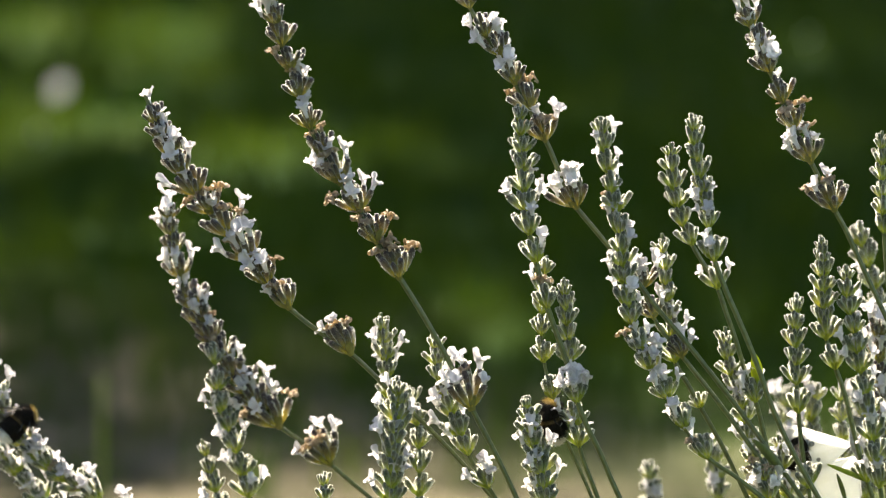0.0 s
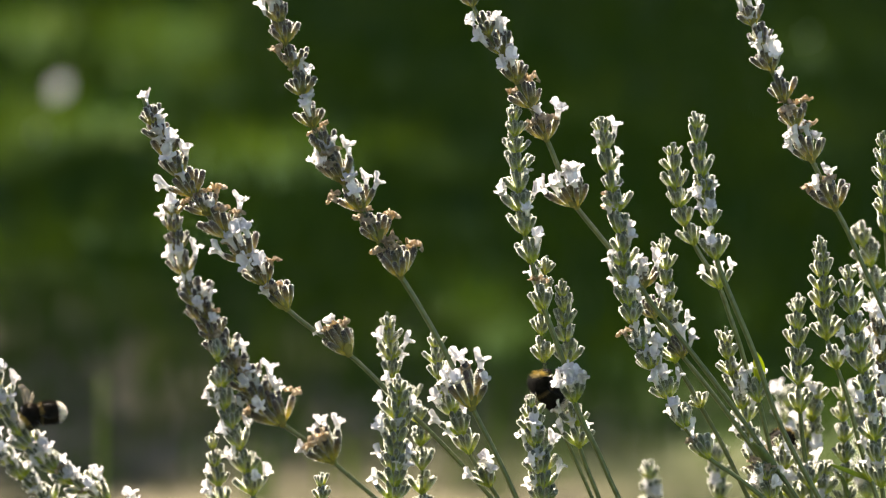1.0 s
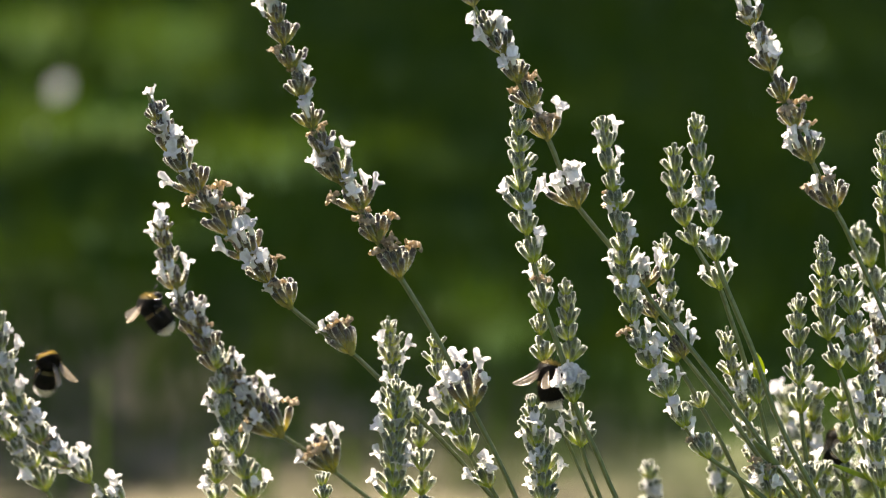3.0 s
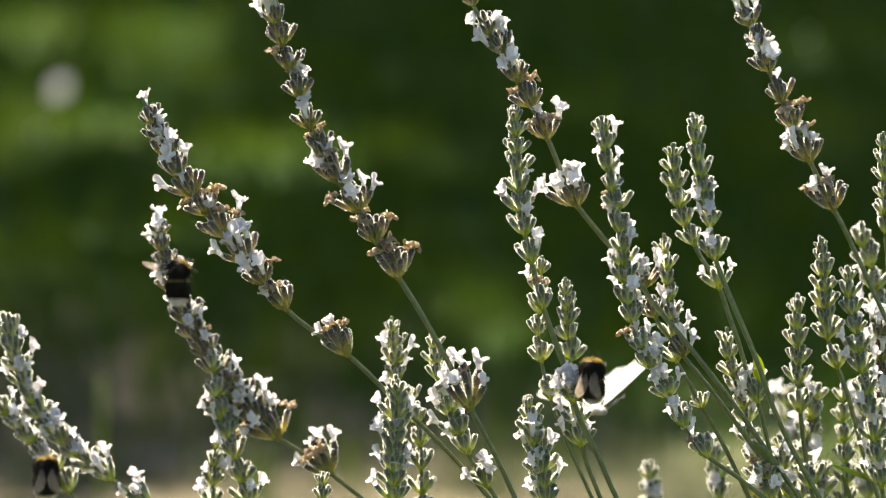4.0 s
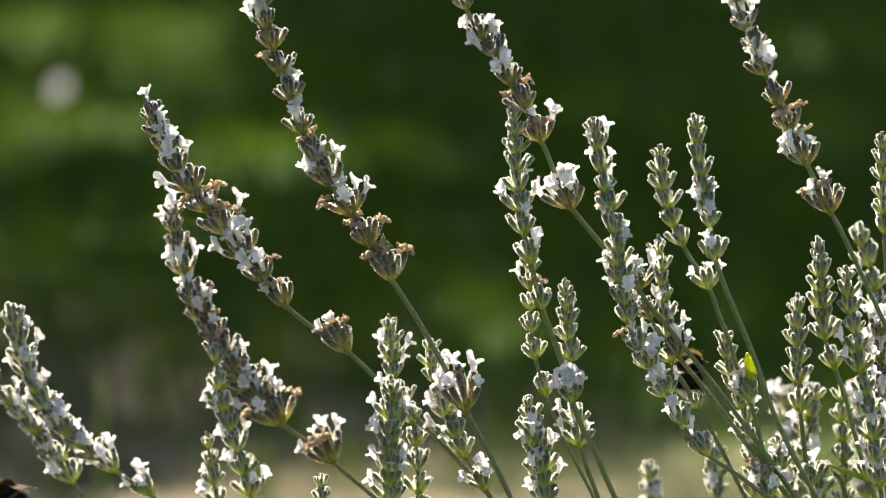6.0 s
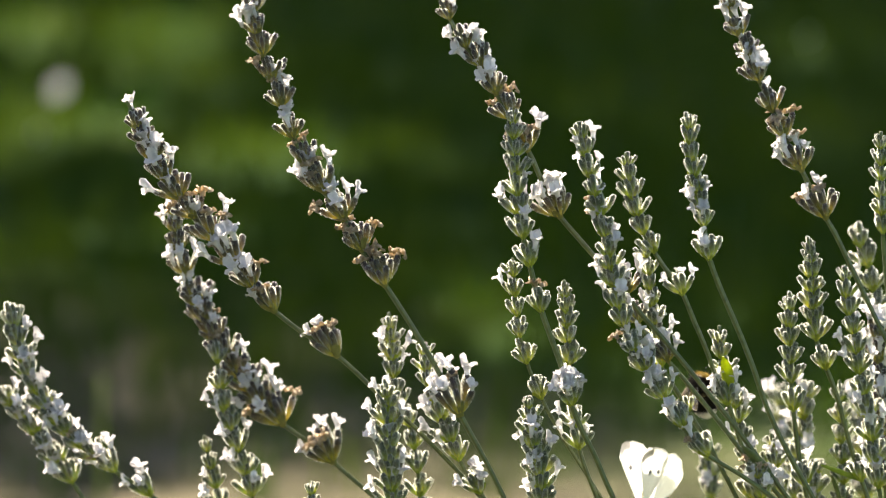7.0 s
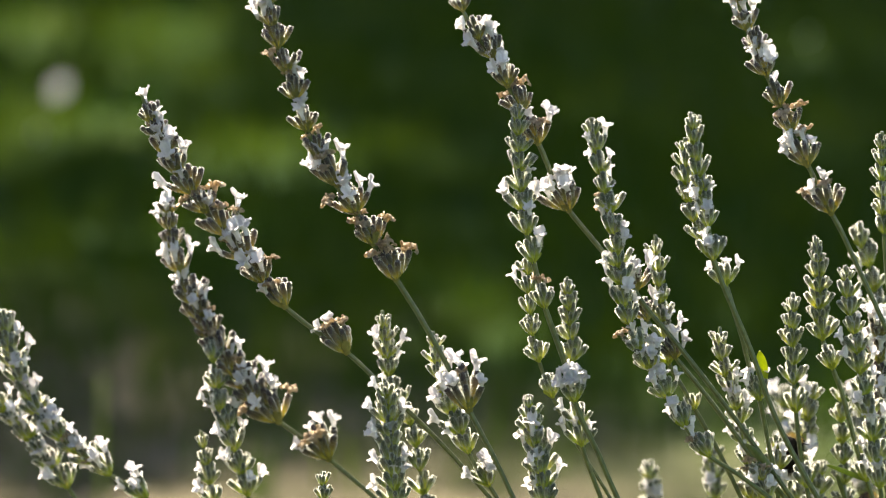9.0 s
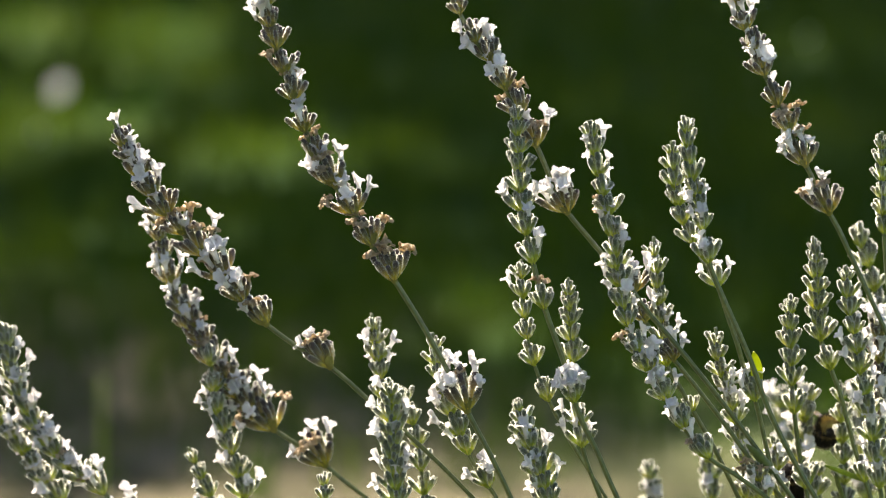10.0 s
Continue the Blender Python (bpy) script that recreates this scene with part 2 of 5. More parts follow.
def corolla_mesh(seed):
    rnd = random.Random(seed)
    h = rnd.uniform(0.0013, 0.0026)
    verts, faces = rings([(0, 0, -0.0014), (0, 0, 0), (0.0001, 0, h * 0.55), (0.0001, 0, h * 0.85), (0.0001, 0, h)], [0.00055, 0.00068, 0.00080, 0.00102, 0.00125], 10)
    faces = faces[:-1]
    spread = rnd.uniform(30, 40)
    for turn in (180 - spread, 180 + spread):
        lobe(verts, faces, radians(turn + rnd.uniform(-6, 6)), rnd.uniform(0.0032, 0.0039), rnd.uniform(0.0024, 0.0030), rnd.uniform(-2, 14), rnd.uniform(5, 45), rnd, h * 0.85, 0.00026)
    for turn in (-56, 0, 56):
        lobe(verts, faces, radians(turn + rnd.uniform(-8, 8)), rnd.uniform(0.0019, 0.0025), rnd.uniform(0.0021, 0.0027), rnd.uniform(20, 42), rnd.uniform(30, 90), rnd, h * 0.88, 0.00024)
    return mesh_of("corolla", verts, faces, PETAL)


def withered_mesh(seed):
    rnd = random.Random(seed)
    verts, faces = rings([(0, 0, -0.001), (0, 0, 0.0004), (0.0003, 0, 0.0014)], [0.0005, 0.0006, 0.0008], 7)
    for k in range(5):
        lobe(verts, faces, radians(72 * k + rnd.uniform(-25, 25)), rnd.uniform(0.0016, 0.0027), rnd.uniform(0.0012, 0.0020), rnd.uniform(5, 70), rnd.uniform(40, 190), rnd, 0.0012, 0.0005, 0.00022)
    return mesh_of("withered_corolla", verts, faces, WITHERED)


def hub_mesh(tone, seed):
    rnd = random.Random(seed)
    s = 1.0 if tone == "old" else 0.66
    verts, faces = rings([(0, 0, -0.0006 * s), (0, 0, 0.0004 * s), (0, 0, 0.0016 * s), (0, 0, 0.0026 * s), (0, 0, 0.0032 * s)], [0.0007 * s, 0.0010 * s, 0.0013 * s, 0.0011 * s, 0.0006 * s], 9)
    for k in range(5):
        n = len(verts)
        lobe(verts, faces, radians(72 * k + rnd.uniform(-20, 20)), rnd.uniform(0.0026, 0.0040) * s, (0.0022 if tone == "old" else 0.0016) * s, rnd.uniform(40, 62), rnd.uniform(-45, -10), rnd, 0.0001, 0.00012)
    return mesh_of("whorl", verts, faces, HUB_OLD if tone == "old" else HUB_BUD)


CALYXES = {tone: [calyx_mesh(tone, 10 * i + len(tone)) for i in range(5)] for tone in CALYX}
for extra in CALYXES["bud"]:
    extra.name = "bud_calyx"
COROLLAS = [corolla_mesh(100 + i) for i in range(7)]
WITHEREDS = [withered_mesh(200 + i) for i in range(5)]
HUBS = {tone: [hub_mesh(tone, 300 + i) for i in range(3)] for tone in CALYX}
SIDE = {"L": 180, "R": 0, "F": -90, "B": 90}
UNIT = {"old": 0.0118, "bud": 0.0082}


def whorl(spike, at, up, width, flowers, tone, rnd):
    """A ring of calyces on the stem; flowers is a letter for each open (upper case) or withered (lower case) corolla."""
    size = width / UNIT[tone] * (1.16 if tone == "old" else 1.08)
    turn = Matrix.Rotation(rnd.uniform(-0.1, 0.1), 3, "X") @ (up + Vector((0, 0, 0.7))).normalized()
    hub = part("whorl", rnd.choice(HUBS[tone]), spike, basis(at, turn, Vector((1, 0, 0)), size))
    length, radius, bend = CALYX[tone]
    outer, inner = (9, 5) if tone == "old" else (7, 3)
    if tone == "bud" and size > 1.12:
        size, outer, inner = 1.12, 8, 4
        hub.matrix_basis = basis(at, turn, Vector((1, 0, 0)), size)
    if size < 0.75:
        outer, inner = outer - 1, inner - 1
    spots, phase = [], rnd.uniform(0, 6.28)
    for ring, count in ((0, outer), (1, inner)):
        for k in range(count):
            a = phase + ring * 0.6 + 2 * math.pi * (k + rnd.uniform(-0.22, 0.22)) / count
            tilt = radians((rnd.uniform(20, 54) if ring == 0 else rnd.uniform(6, 26)) * (1.0 if tone == "old" else 0.95))
            out = Vector((math.cos(a), math.sin(a), 0))
            along = out * math.sin(tilt) + Vector((0, 0, 1)) * math.cos(tilt)
            foot = out * (0.0009 if tone == "old" else 0.00045) * (1 - 0.6 * ring) + Vector((0, 0, (0.0004 + 0.0012 * ring) * (1 if tone == "old" else 0.6)))
            m = basis(foot, along, out, rnd.uniform(0.78, 1.10))
            part("calyx", rnd.choice(CALYXES[tone]), hub, m)
            spots.append((a, ring, m))
    used = set()
    crowd = "".join(f + (f if f in "LRF" and rnd.random() < (0.5 if tone == "old" else 0.4) else "") for f in flowers)
    for letter in crowd:
        if letter == "T":
            best = max(range(len(spots)), key=lambda i: spots[i][1] - (i in used) * 5)
        else:
            want = radians(SIDE[letter.upper()] + rnd.uniform(-25, 25))
            best = min(range(len(spots)), key=lambda i: abs((spots[i][0] - want + math.pi) % (2 * math.pi) - math.pi) + (i in used) * 0.9 + spots[i][1] * (-0.08 if tone == "old" else 0.15))
        used.add(best)
        end, way = arc(length, bend, 0.93)
        me = rnd.choice(COROLLAS) if letter.isupper() else rnd.choice(WITHEREDS)
        shrink = (0.94 if tone == "old" else 0.80 if width < 0.0095 else 0.88) / max(size, 0.6)
        m = spots[best][2] @ basis(end, way + Vector((rnd.uniform(-0.5, 0.02), rnd.uniform(-0.2, 0.2), 0)), Vector((1, rnd.uniform(-0.5, 0.5), 0)), shrink * rnd.uniform(0.9, 1.12))
        part("corolla" if letter.isupper() else "withered_corolla", me, hub, m, "open white two-lipped corolla" if letter.isupper() else "shrivelled brown corolla")


def smooth(points, per=7):
    """A smooth line through the points, however unevenly they are spaced."""
    p = [Vector(q) for q in points]
    n = len(p)
    step = [max(1e-9, (p[i + 1] - p[i]).length) for i in range(n - 1)]
    way = [(p[i + 1] - p[i]) / step[i] for i in range(n - 1)]
    lead = [way[0]] + [(way[i - 1] * step[i] + way[i] * step[i - 1]) / (step[i - 1] + step[i]) for i in range(1, n - 1)] + [way[-1]]
    line = []
    for i in range(n - 1):
        for k in range(per):
            t = k / per
            a, b = 2 * t ** 3 - 3 * t * t + 1, t ** 3 - 2 * t * t + t
            line.append(p[i] * a + p[i + 1] * (1 - a) + lead[i] * step[i] * b + lead[i + 1] * step[i] * (t ** 3 - t * t))
    return line + [p[-1]]


def leaf(spike, at, along, length, width, label):
    verts, faces, grid = [], [], []
    along = Vector(along).normalized()
    side = along.cross(Vector((0.3, 1, 0))).normalized()
    face = side.cross(along)
    for i in range(8):
        u = i / 7
        w = width * math.sin(math.pi * (0.06 + 0.92 * u)) ** 0.7
        grid.append([Vector(at) + along * length * u + side * v * w / 2 + face * (abs(v) * w * 0.35 - 0.12 * length * u * u) for v in (-1, -0.5, 0, 0.5, 1)])
    shell(grid, 0.0004, verts, faces)
    part("leaf", mesh_of("leaf", verts, faces, STEM if "dark" in label else LEAF_YOUNG if "yellow" in label else LEAF), spike, None, label)


def lavender(label, depth, points, whorls, tone, thick=1.0, leaves=()):
    """One flowering stem. points: x, z from the tip down to the ground at that depth; whorls: height, width (mm), flowers."""
    rnd = random.Random(round(1000 * points[0][0]) * 131 + len(whorls))
    foot = Vector((points[-1][0], depth, 0))
    spike = new("lavender_stem")
    spike.empty_display_size = 0.02
    spike.location = foot
    line = smooth([(x, depth, z) for x, z in points])
    line = [v - foot for v in line]
    line[-1].z -= 0.012
    heights = [v.z for v in line]
    radii = [thick * min(0.00050, 0.00036 + 0.0035 * (heights[0] - z)) for z in heights]
    part("stem", mesh_of("stem", *rings(line, radii, 16, ridge=0.32), STEM), spike)
    for z, width, flowers in whorls:
        z = z / 1000
        i = next(k for k in range(1, len(line)) if line[k].z <= z or k == len(line) - 1)
        a, b = line[i - 1], line[i]
        f = min(1, max(0, (a.z - z) / max(1e-9, a.z - b.z)))
        whorl(spike, a.lerp(b, f), (a - b).normalized(), width / 1000, flowers, tone, rnd)
    for at, along, length, width, text in leaves:
        leaf(spike, Vector(at) - foot, along, length, width, text)
    return tagged(spike, label, "lavender", "flowering lavender stems")


# ---- ground, lawn and what shades it ----
ground_verts, ground_faces = [], []
GX, GY = [-2000, -60, -12, -3, -1, 1, 3, 12, 60, 2000], [-2000, -60, -6, -1, 0, 1, 2, 3, 4, 6, 9, 14, 25, 60, 2000]
for gy in GY:
    for gx in GX:
        ground_verts.append((gx, gy, 0))
for j in range(len(GY) - 1):
    for i in range(len(GX) - 1):
        k = j * len(GX) + i
        ground_faces.append((k, k + 1, k + 1 + len(GX), k + len(GX)))
ground = new("ground", mesh_of("ground", ground_verts, ground_faces, GROUND))
tagged(ground, "dry bare soil passing into a mown green lawn", "ground", kind="structure")


def grass():
    rnd = random.Random(5)
    verts, faces = [], []
    for i in range(26000):
        y = 2.6 + 7.5 * rnd.random()
        x = rnd.uniform(-1, 1) * (0.25 + 0.12 * (y + 1.4))
        if rnd.random() > (y - 2.6) / 1.2:
            continue
        h, a, lean = rnd.uniform(0.025, 0.06), rnd.uniform(0, 6.28), rnd.uniform(0, 0.03)
        w = Vector((math.cos(a), math.sin(a), 0)) * rnd.uniform(0.002, 0.0035)
        tip = Vector((x + math.sin(a) * lean, y + math.cos(a) * lean, h))
        mid = Vector((x + math.sin(a) * lean * 0.3, y + math.cos(a) * lean * 0.3, h * 0.6))
        n, p = len(verts), Vector((x, y, -0.002))
        verts += [p - w, p + w, mid - w * 0.8, mid + w * 0.8, tip]
        faces += [(n, n + 1, n + 3, n + 2), (n + 2, n + 3, n + 4)]
    ob = new("lawn_grass", mesh_of("lawn_grass", verts, faces, BLADE))
    return tagged(ob, "short green blades of lawn grass", "grass", kind="stuff")


grass()

# lawn patches lit by openings cut in the unseen crown: x, y on the lawn, half width, half depth
GAPS = [(-0.45, 6.62, 0.12, 0.62), (-0.50, 5.45, 0.14, 0.24), (-0.57, 5.02, 0.07, 0.14), (-0.24, 5.08, 0.12, 0.22), (-0.08, 5.06, 0.14, 0.13), (-0.60, 4.10, 0.16, 0.12), (-0.33, 4.37, 0.16, 0.07),
        (0.05, 3.72, 0.055, 0.22), (0.22, 5.65, 0.16, 0.04), (-0.66, 6.8, 0.09, 0.5), (-0.47, 5.95, 0.2, 0.11), (0.5, 5.31, 0.06, 0.08), (-0.43, 3.67, 0.03, 0.03), (-0.3, 3.28, 0.03, 0.03), (0.57, 6.5, 0.05, 0.25)]


def shade_tree():
    """An unseen broad tree added beyond the lawn; its crown is shaped to throw dappled shade."""
    rnd = random.Random(8)
    tree = new("shade_tree")
    tree.location = (-5.2, 13.5, 0)
    base = Vector(tree.location)
    trunk = smooth([(0, 0, -0.05), (0.05, 0, 1.0), (-0.1, 0.1, 2.2), (0.1, 0, 3.6), (0.2, -0.1, 5.6)])
    verts, faces = rings(trunk, [0.34 - 0.26 * i / len(trunk) + (0.12 if i == 0 else 0) for i in range(len(trunk))], 12, ridge=0.05, ridges=5)
    part("trunk", mesh_of("trunk", verts, faces, BARK), tree)
    for k in range(16):
        end = Vector((rnd.uniform(-2.5, 7.0), rnd.uniform(-8.5, 3.0), rnd.uniform(4.4, 6.0)))
        root = Vector((0.05, 0, rnd.uniform(2.4, 4.6)))
        line = smooth([root, root.lerp(end, 0.4) + Vector((0, 0, 0.5)), end])
        verts, faces = rings(line, [0.11 - 0.09 * i / len(line) for i in range(len(line))], 8)
        part("limb", mesh_of("limb", verts, faces, BARK), tree)
    verts, faces = [], []
    made = 0
    while made < 52000:
        z = rnd.uniform(4.2, 6.2)
        low = Vector((rnd.uniform(-2.2, 2.2), rnd.uniform(2.0, 12.5), 0))
        p = low + SUN * (z / SUN.z)
        # leaves are left out over GAPS so that sun falls through
        open_here = False
        for gx, gy, gw, gd in GAPS:
            d = ((low.x - gx) / gw) ** 2 + ((low.y - gy) / gd) ** 2
            if d < 1 + 0.5 * noise.noise(low * 6):
                open_here = True
        # near edge of the crown, bent to shade or light strips of soil
        edge = 3.04 + 0.2 * min(1, max(0, (low.x - 0.1) / 0.25)) - 0.14 * math.exp(-((low.x - 0.12) / 0.07) ** 2) - 0.2 * min(1, max(0, (-0.17 - low.x) / 0.12)) + 0.3 * noise.noise(Vector((low.x * 1.5, 3, 0)))
        if low.y < edge and rnd.random() < min(1, (edge - low.y) / 0.5 + 0.5):
            open_here = True
        # fewer leaves towards the near edge, to lighten the ground below
        if low.y < 4.5 and rnd.random() < 0.27 * min(1, (4.5 - low.y) / 0.8):
            made += 0.25
            continue
        if open_here and rnd.random() < 0.985:
            made += 0.25
            continue
        made += 1
        n = Vector((rnd.gauss(0, 1), rnd.gauss(0, 1), rnd.gauss(0.6, 1))).normalized()
        a = n.orthogonal().normalized()
        a = Matrix.Rotation(rnd.uniform(0, 6.28), 3, n) @ a
        b = n.cross(a)
        s = rnd.uniform(0.045, 0.085)
        k = len(verts)
        q = p - base
        verts += [q - a * s, q - a * s * 0.2 + b * s * 0.5, q + a * s, q - a * s * 0.2 - b * s * 0.5]
        faces.append((k, k + 1, k + 2, k + 3))
    part("crown", mesh_of("crown", verts, faces, TREE_LEAF), tree)
    tagged(tree, "unseen broad leafy tree added to shade the lawn", "tree")


shade_tree()


def garden_daisy(x, y, z, size):
    """A white daisy on a thin stalk out on the lawn."""
    d = new("garden_daisy")
    d.location = (x, y, 0)
    line = smooth([(0, 0, z), (0.01, 0, z * 0.5), (0, 0, -0.01)])
    part("stalk", mesh_of("stalk", *rings(line, [0.0008] * len(line), 6), LEAF), d)
    up = Vector((-0.1, -0.97, 0.2)).normalized()
    # petals stretched so their shape stands in for the lens's tilted blurred highlight
    oval = Matrix.Rotation(radians(-28), 4, "Z") @ Matrix.Diagonal((1.25, 0.75, 1, 1))
    verts, faces = [], []
    rnd = random.Random(3)
    for k in range(16):
        lobe(verts, faces, 2 * math.pi * k / 16, size, size * 0.42, 60, 35, rnd, 0.0, 0.0008, 0.0006)
    part("petals", mesh_of("petals", verts, faces, PETAL), d, basis(Vector((0, 0, z)), up, Vector((0, 0, 1))) @ oval)
    verts, faces = rings([(0, 0, -0.002), (0, 0, 0.002), (0, 0, 0.005)], [size * 0.2, size * 0.3, size * 0.12], 10)
    part("disc", mesh_of("disc", verts, faces, FUR_YELLOW), d, basis(Vector((0, 0, z)), up, Vector((1, 0, 0))))
    tagged(d, "white daisy flower standing in the lawn", "flower", "daisies in the lawn")


garden_daisy(-0.526, 5.496, 0.05, 0.0132)
garden_daisy(-0.522, 5.055, 0.04, 0.004)
garden_daisy(0.56, 6.32, 0.04, 0.0045)



def grass_stalk(x, y, top):
    """A lone upright grass stalk between the bed and the lawn."""
    line = smooth([(0.004, 0, top), (0.002, 0, top * 0.6), (0, 0, -0.01)])
    ob = new("grass_stalk", mesh_of("grass_stalk", *rings(line, [0.0014 + 0.0012 * i / len(line) for i in range(len(line))], 8), LEAF))
    ob.location = (x, y, 0)
    tagged(ob, "upright yellow-green grass stalk beside the bed", "grass")


grass_stalk(-0.203, 1.5, 0.314)

# ---- the lavender ----
stem_a = lavender("grey-violet lavender stem with open white and withered brown flowers", 0, [(-0.0817, 0.6451), (-0.0795, 0.639), (-0.0723, 0.623), (-0.0628, 0.6101), (-0.0539, 0.5985), (-0.0422, 0.584), (-0.035, 0.5779), (-0.0269, 0.5724), (-0.0215, 0.5675), (-0.0135, 0.5592), (-0.0038, 0.5496), (0.0042, 0.541), (0.0154, 0.5279), (0.1155, 0.3907), (0.2066, 0.1901), (0.243, 0)],
    [(636.8, 7.7, "T"), (632.6, 8, "R"), (627.5, 9.3, "FFR"), (622.2, 9.9, "RF"), (616.6, 9.9, "LF"), (611.1, 8.9, "lrf"), (604.7, 11.2, "LFRrf"), (597.7, 11.2, "RLlF"), (591, 10.5, "FFlr"), (584, 11.5, "LLf"), (570.7, 12.1, "LRrf")],
    "old", 1.0)
stem_b = lavender("grey-violet lavender stem with open white and withered brown flowers, tall", -0.02, [(-0.0465, 0.6794), (-0.045, 0.6661), (-0.0413, 0.6532), (-0.0359, 0.6369), (-0.0289, 0.6233), (-0.0226, 0.6138), (-0.0176, 0.6046), (-0.0117, 0.595), (-0.0057, 0.5851), (0.0032, 0.5687), (0.0092, 0.5559), (0.0149, 0.5447), (0.0206, 0.5323), (0.0747, 0.3939), (0.1238, 0.1916), (0.1435, 0)],
    [(672.1, 7.9, "R"), (666.1, 7.9, "LF"), (660.3, 9.1, ""), (653.2, 8.8, "l"), (645.7, 9.1, "LRf"), (637, 8.8, "FF"), (629.1, 9.4, "lr"), (621.7, 10.7, "LRff"), (613.8, 10.7, "FRlF"), (605, 10.7, "llrf"), (595, 11.3, "lrfr"), (558, 14.5, "LTFRTTr")],
    "old", 1.1)
stem_c = lavender("grey-violet lavender stem with open white and withered brown flowers", 0, [(0.0049, 0.6777), (0.0128, 0.6618), (0.0176, 0.6551), (0.0216, 0.647), (0.0251, 0.6408), (0.0299, 0.631), (0.0383, 0.6121), (0.0437, 0.6053), (0.0482, 0.5997), (0.0561, 0.5897), (0.0601, 0.584), (0.0665, 0.5763), (0.0738, 0.567), (0.0827, 0.5552), (0.0908, 0.5438), (0.0989, 0.532), (0.1022, 0.5271), (0.1794, 0.3901), (0.2495, 0.1898), (0.2776, 0)],
    [(669, 7, "R"), (661, 8.3, "L"), (655.5, 9.3, "LLR"), (647.6, 9.6, "FFL"), (640.3, 9.9, "llr"), (631.3, 10.2, "Rlf"), (612.2, 11.2, "LFFRL")],
    "old", 1.05, [((0.0967, 0, 0.535), (-0.63, -0.1, 0.78), 0.014, 0.0027, "dark green narrow leaf")])
stem_d = lavender("grey-violet lavender stem with open white and withered brown flowers, slightly behind", 0.058, [(-0.0823, 0.6012), (-0.0801, 0.5873), (-0.0747, 0.5727), (-0.0681, 0.5609), (-0.0607, 0.5499), (-0.0479, 0.5372), (-0.0408, 0.5325), (-0.0333, 0.5272), (-0.0274, 0.5223), (-0.0199, 0.5165), (0.0824, 0.3822), (0.1753, 0.1859), (0.2125, 0)],
    [(597.4, 6.3, "TF"), (592.4, 7.3, "LF"), (587, 8.3, ""), (579.9, 9.3, "RF"), (570.8, 11.6, "FL"), (566, 10.3, "FR"), (560.9, 10.8, "Ff"), (555.3, 11, "Lf"), (549.9, 11.6, "RF"), (546.2, 10.6, "Lff"), (542.3, 11, "FR"), (539.4, 11, "RF"), (536.7, 13.3, "FLRlr"), (526.2, 13.6, "LLRff")],
    "old", 1.0)
stem_e = lavender("crowded lavender stem with many open white flowers", -0.01, [(0.0444, 0.639), (0.0468, 0.6231), (0.0497, 0.6096), (0.051, 0.5968), (0.0525, 0.5847), (0.0566, 0.5719), (0.0617, 0.563), (0.0686, 0.5506), (0.0755, 0.5417), (0.0823, 0.537), (0.0911, 0.53), (0.0984, 0.5234), (0.202, 0.3873), (0.2962, 0.1884), (0.3339, 0)],
    [(633.8, 5.7, ""), (629, 7, "RL"), (623.1, 7.9, "LR"), (617.5, 7.6, "R"), (612, 8.9, "Rl"), (605.6, 9.2, "lL"), (600, 7.9, "R"), (596.4, 7.3, ""), (591.6, 7.9, "L"), (585.2, 9.5, "LF"), (580.4, 8.7, "R"), (572.4, 10.1, "lLR"), (567, 10.5, "FFR"), (559, 11.4, "FFRL"), (550.6, 13.3, "LFF"), (542, 11.4, "Tl")],
    "bud", 1.0)
stem_f = lavender("grey-violet lavender stem with open white and withered brown flowers, tall", -0.01, [(0.0824, 0.6786), (0.0857, 0.666), (0.0884, 0.6601), (0.0911, 0.6533), (0.0948, 0.6446), (0.0984, 0.6363), (0.1029, 0.6271), (0.1097, 0.6131), (0.1127, 0.6076), (0.1162, 0.6), (0.1201, 0.5916), (0.1246, 0.5818), (0.1379, 0.5533), (0.1944, 0.4095), (0.2458, 0.1992), (0.2664, 0)],
    [(671.8, 7.1, "R"), (664.4, 7.9, "LR"), (658.5, 8.2, "L"), (651.7, 9.2, "FRL"), (643.3, 8.9, "L"), (635.9, 9.2, "lfr"), (626.3, 10.1, "LRFr"), (612.8, 11.1, "LRfl")],
    "old", 1.0)
stem_g = lavender("tall grey-green lavender stem with few open white flowers", -0.01, [(0.0207, 0.6414), (0.0212, 0.6335), (0.0218, 0.6231), (0.0225, 0.612), (0.0254, 0.5976), (0.0287, 0.5843), (0.0316, 0.5759), (0.0343, 0.5679), (0.0366, 0.5585), (0.0393, 0.5514), (0.0432, 0.5433), (0.0464, 0.5355), (0.049, 0.5297), (0.1005, 0.392), (0.1473, 0.1907), (0.166, 0)],
    [(637.4, 5.7, ""), (633.5, 6.3, ""), (628.4, 7, ""), (623.1, 7.9, ""), (617.5, 7.3, "R"), (612, 9.2, "LR"), (605.6, 8.6, "F"), (597.6, 9.8, "F"), (584.7, 11.4, "l"), (557.9, 12.7, "LFFRFFR")],
    "bud", 1.15)
stem_m = lavender("grey-green lavender stem in bud with few open white flowers", 0.012, [(0.0296, 0.5965), (0.0287, 0.5855), (0.0281, 0.574), (0.0289, 0.5659), (0.0314, 0.5552), (0.0349, 0.5446), (0.0428, 0.5261), (0.092, 0.3893), (0.1368, 0.1894), (0.1547, 0)],
    [(591.2, 6.1, ""), (585.5, 6.8, "L"), (579.8, 6.4, ""), (573.7, 7.1, ""), (565.9, 7.7, ""), (555.1, 8.4, "")],
    "bud", 0.8)
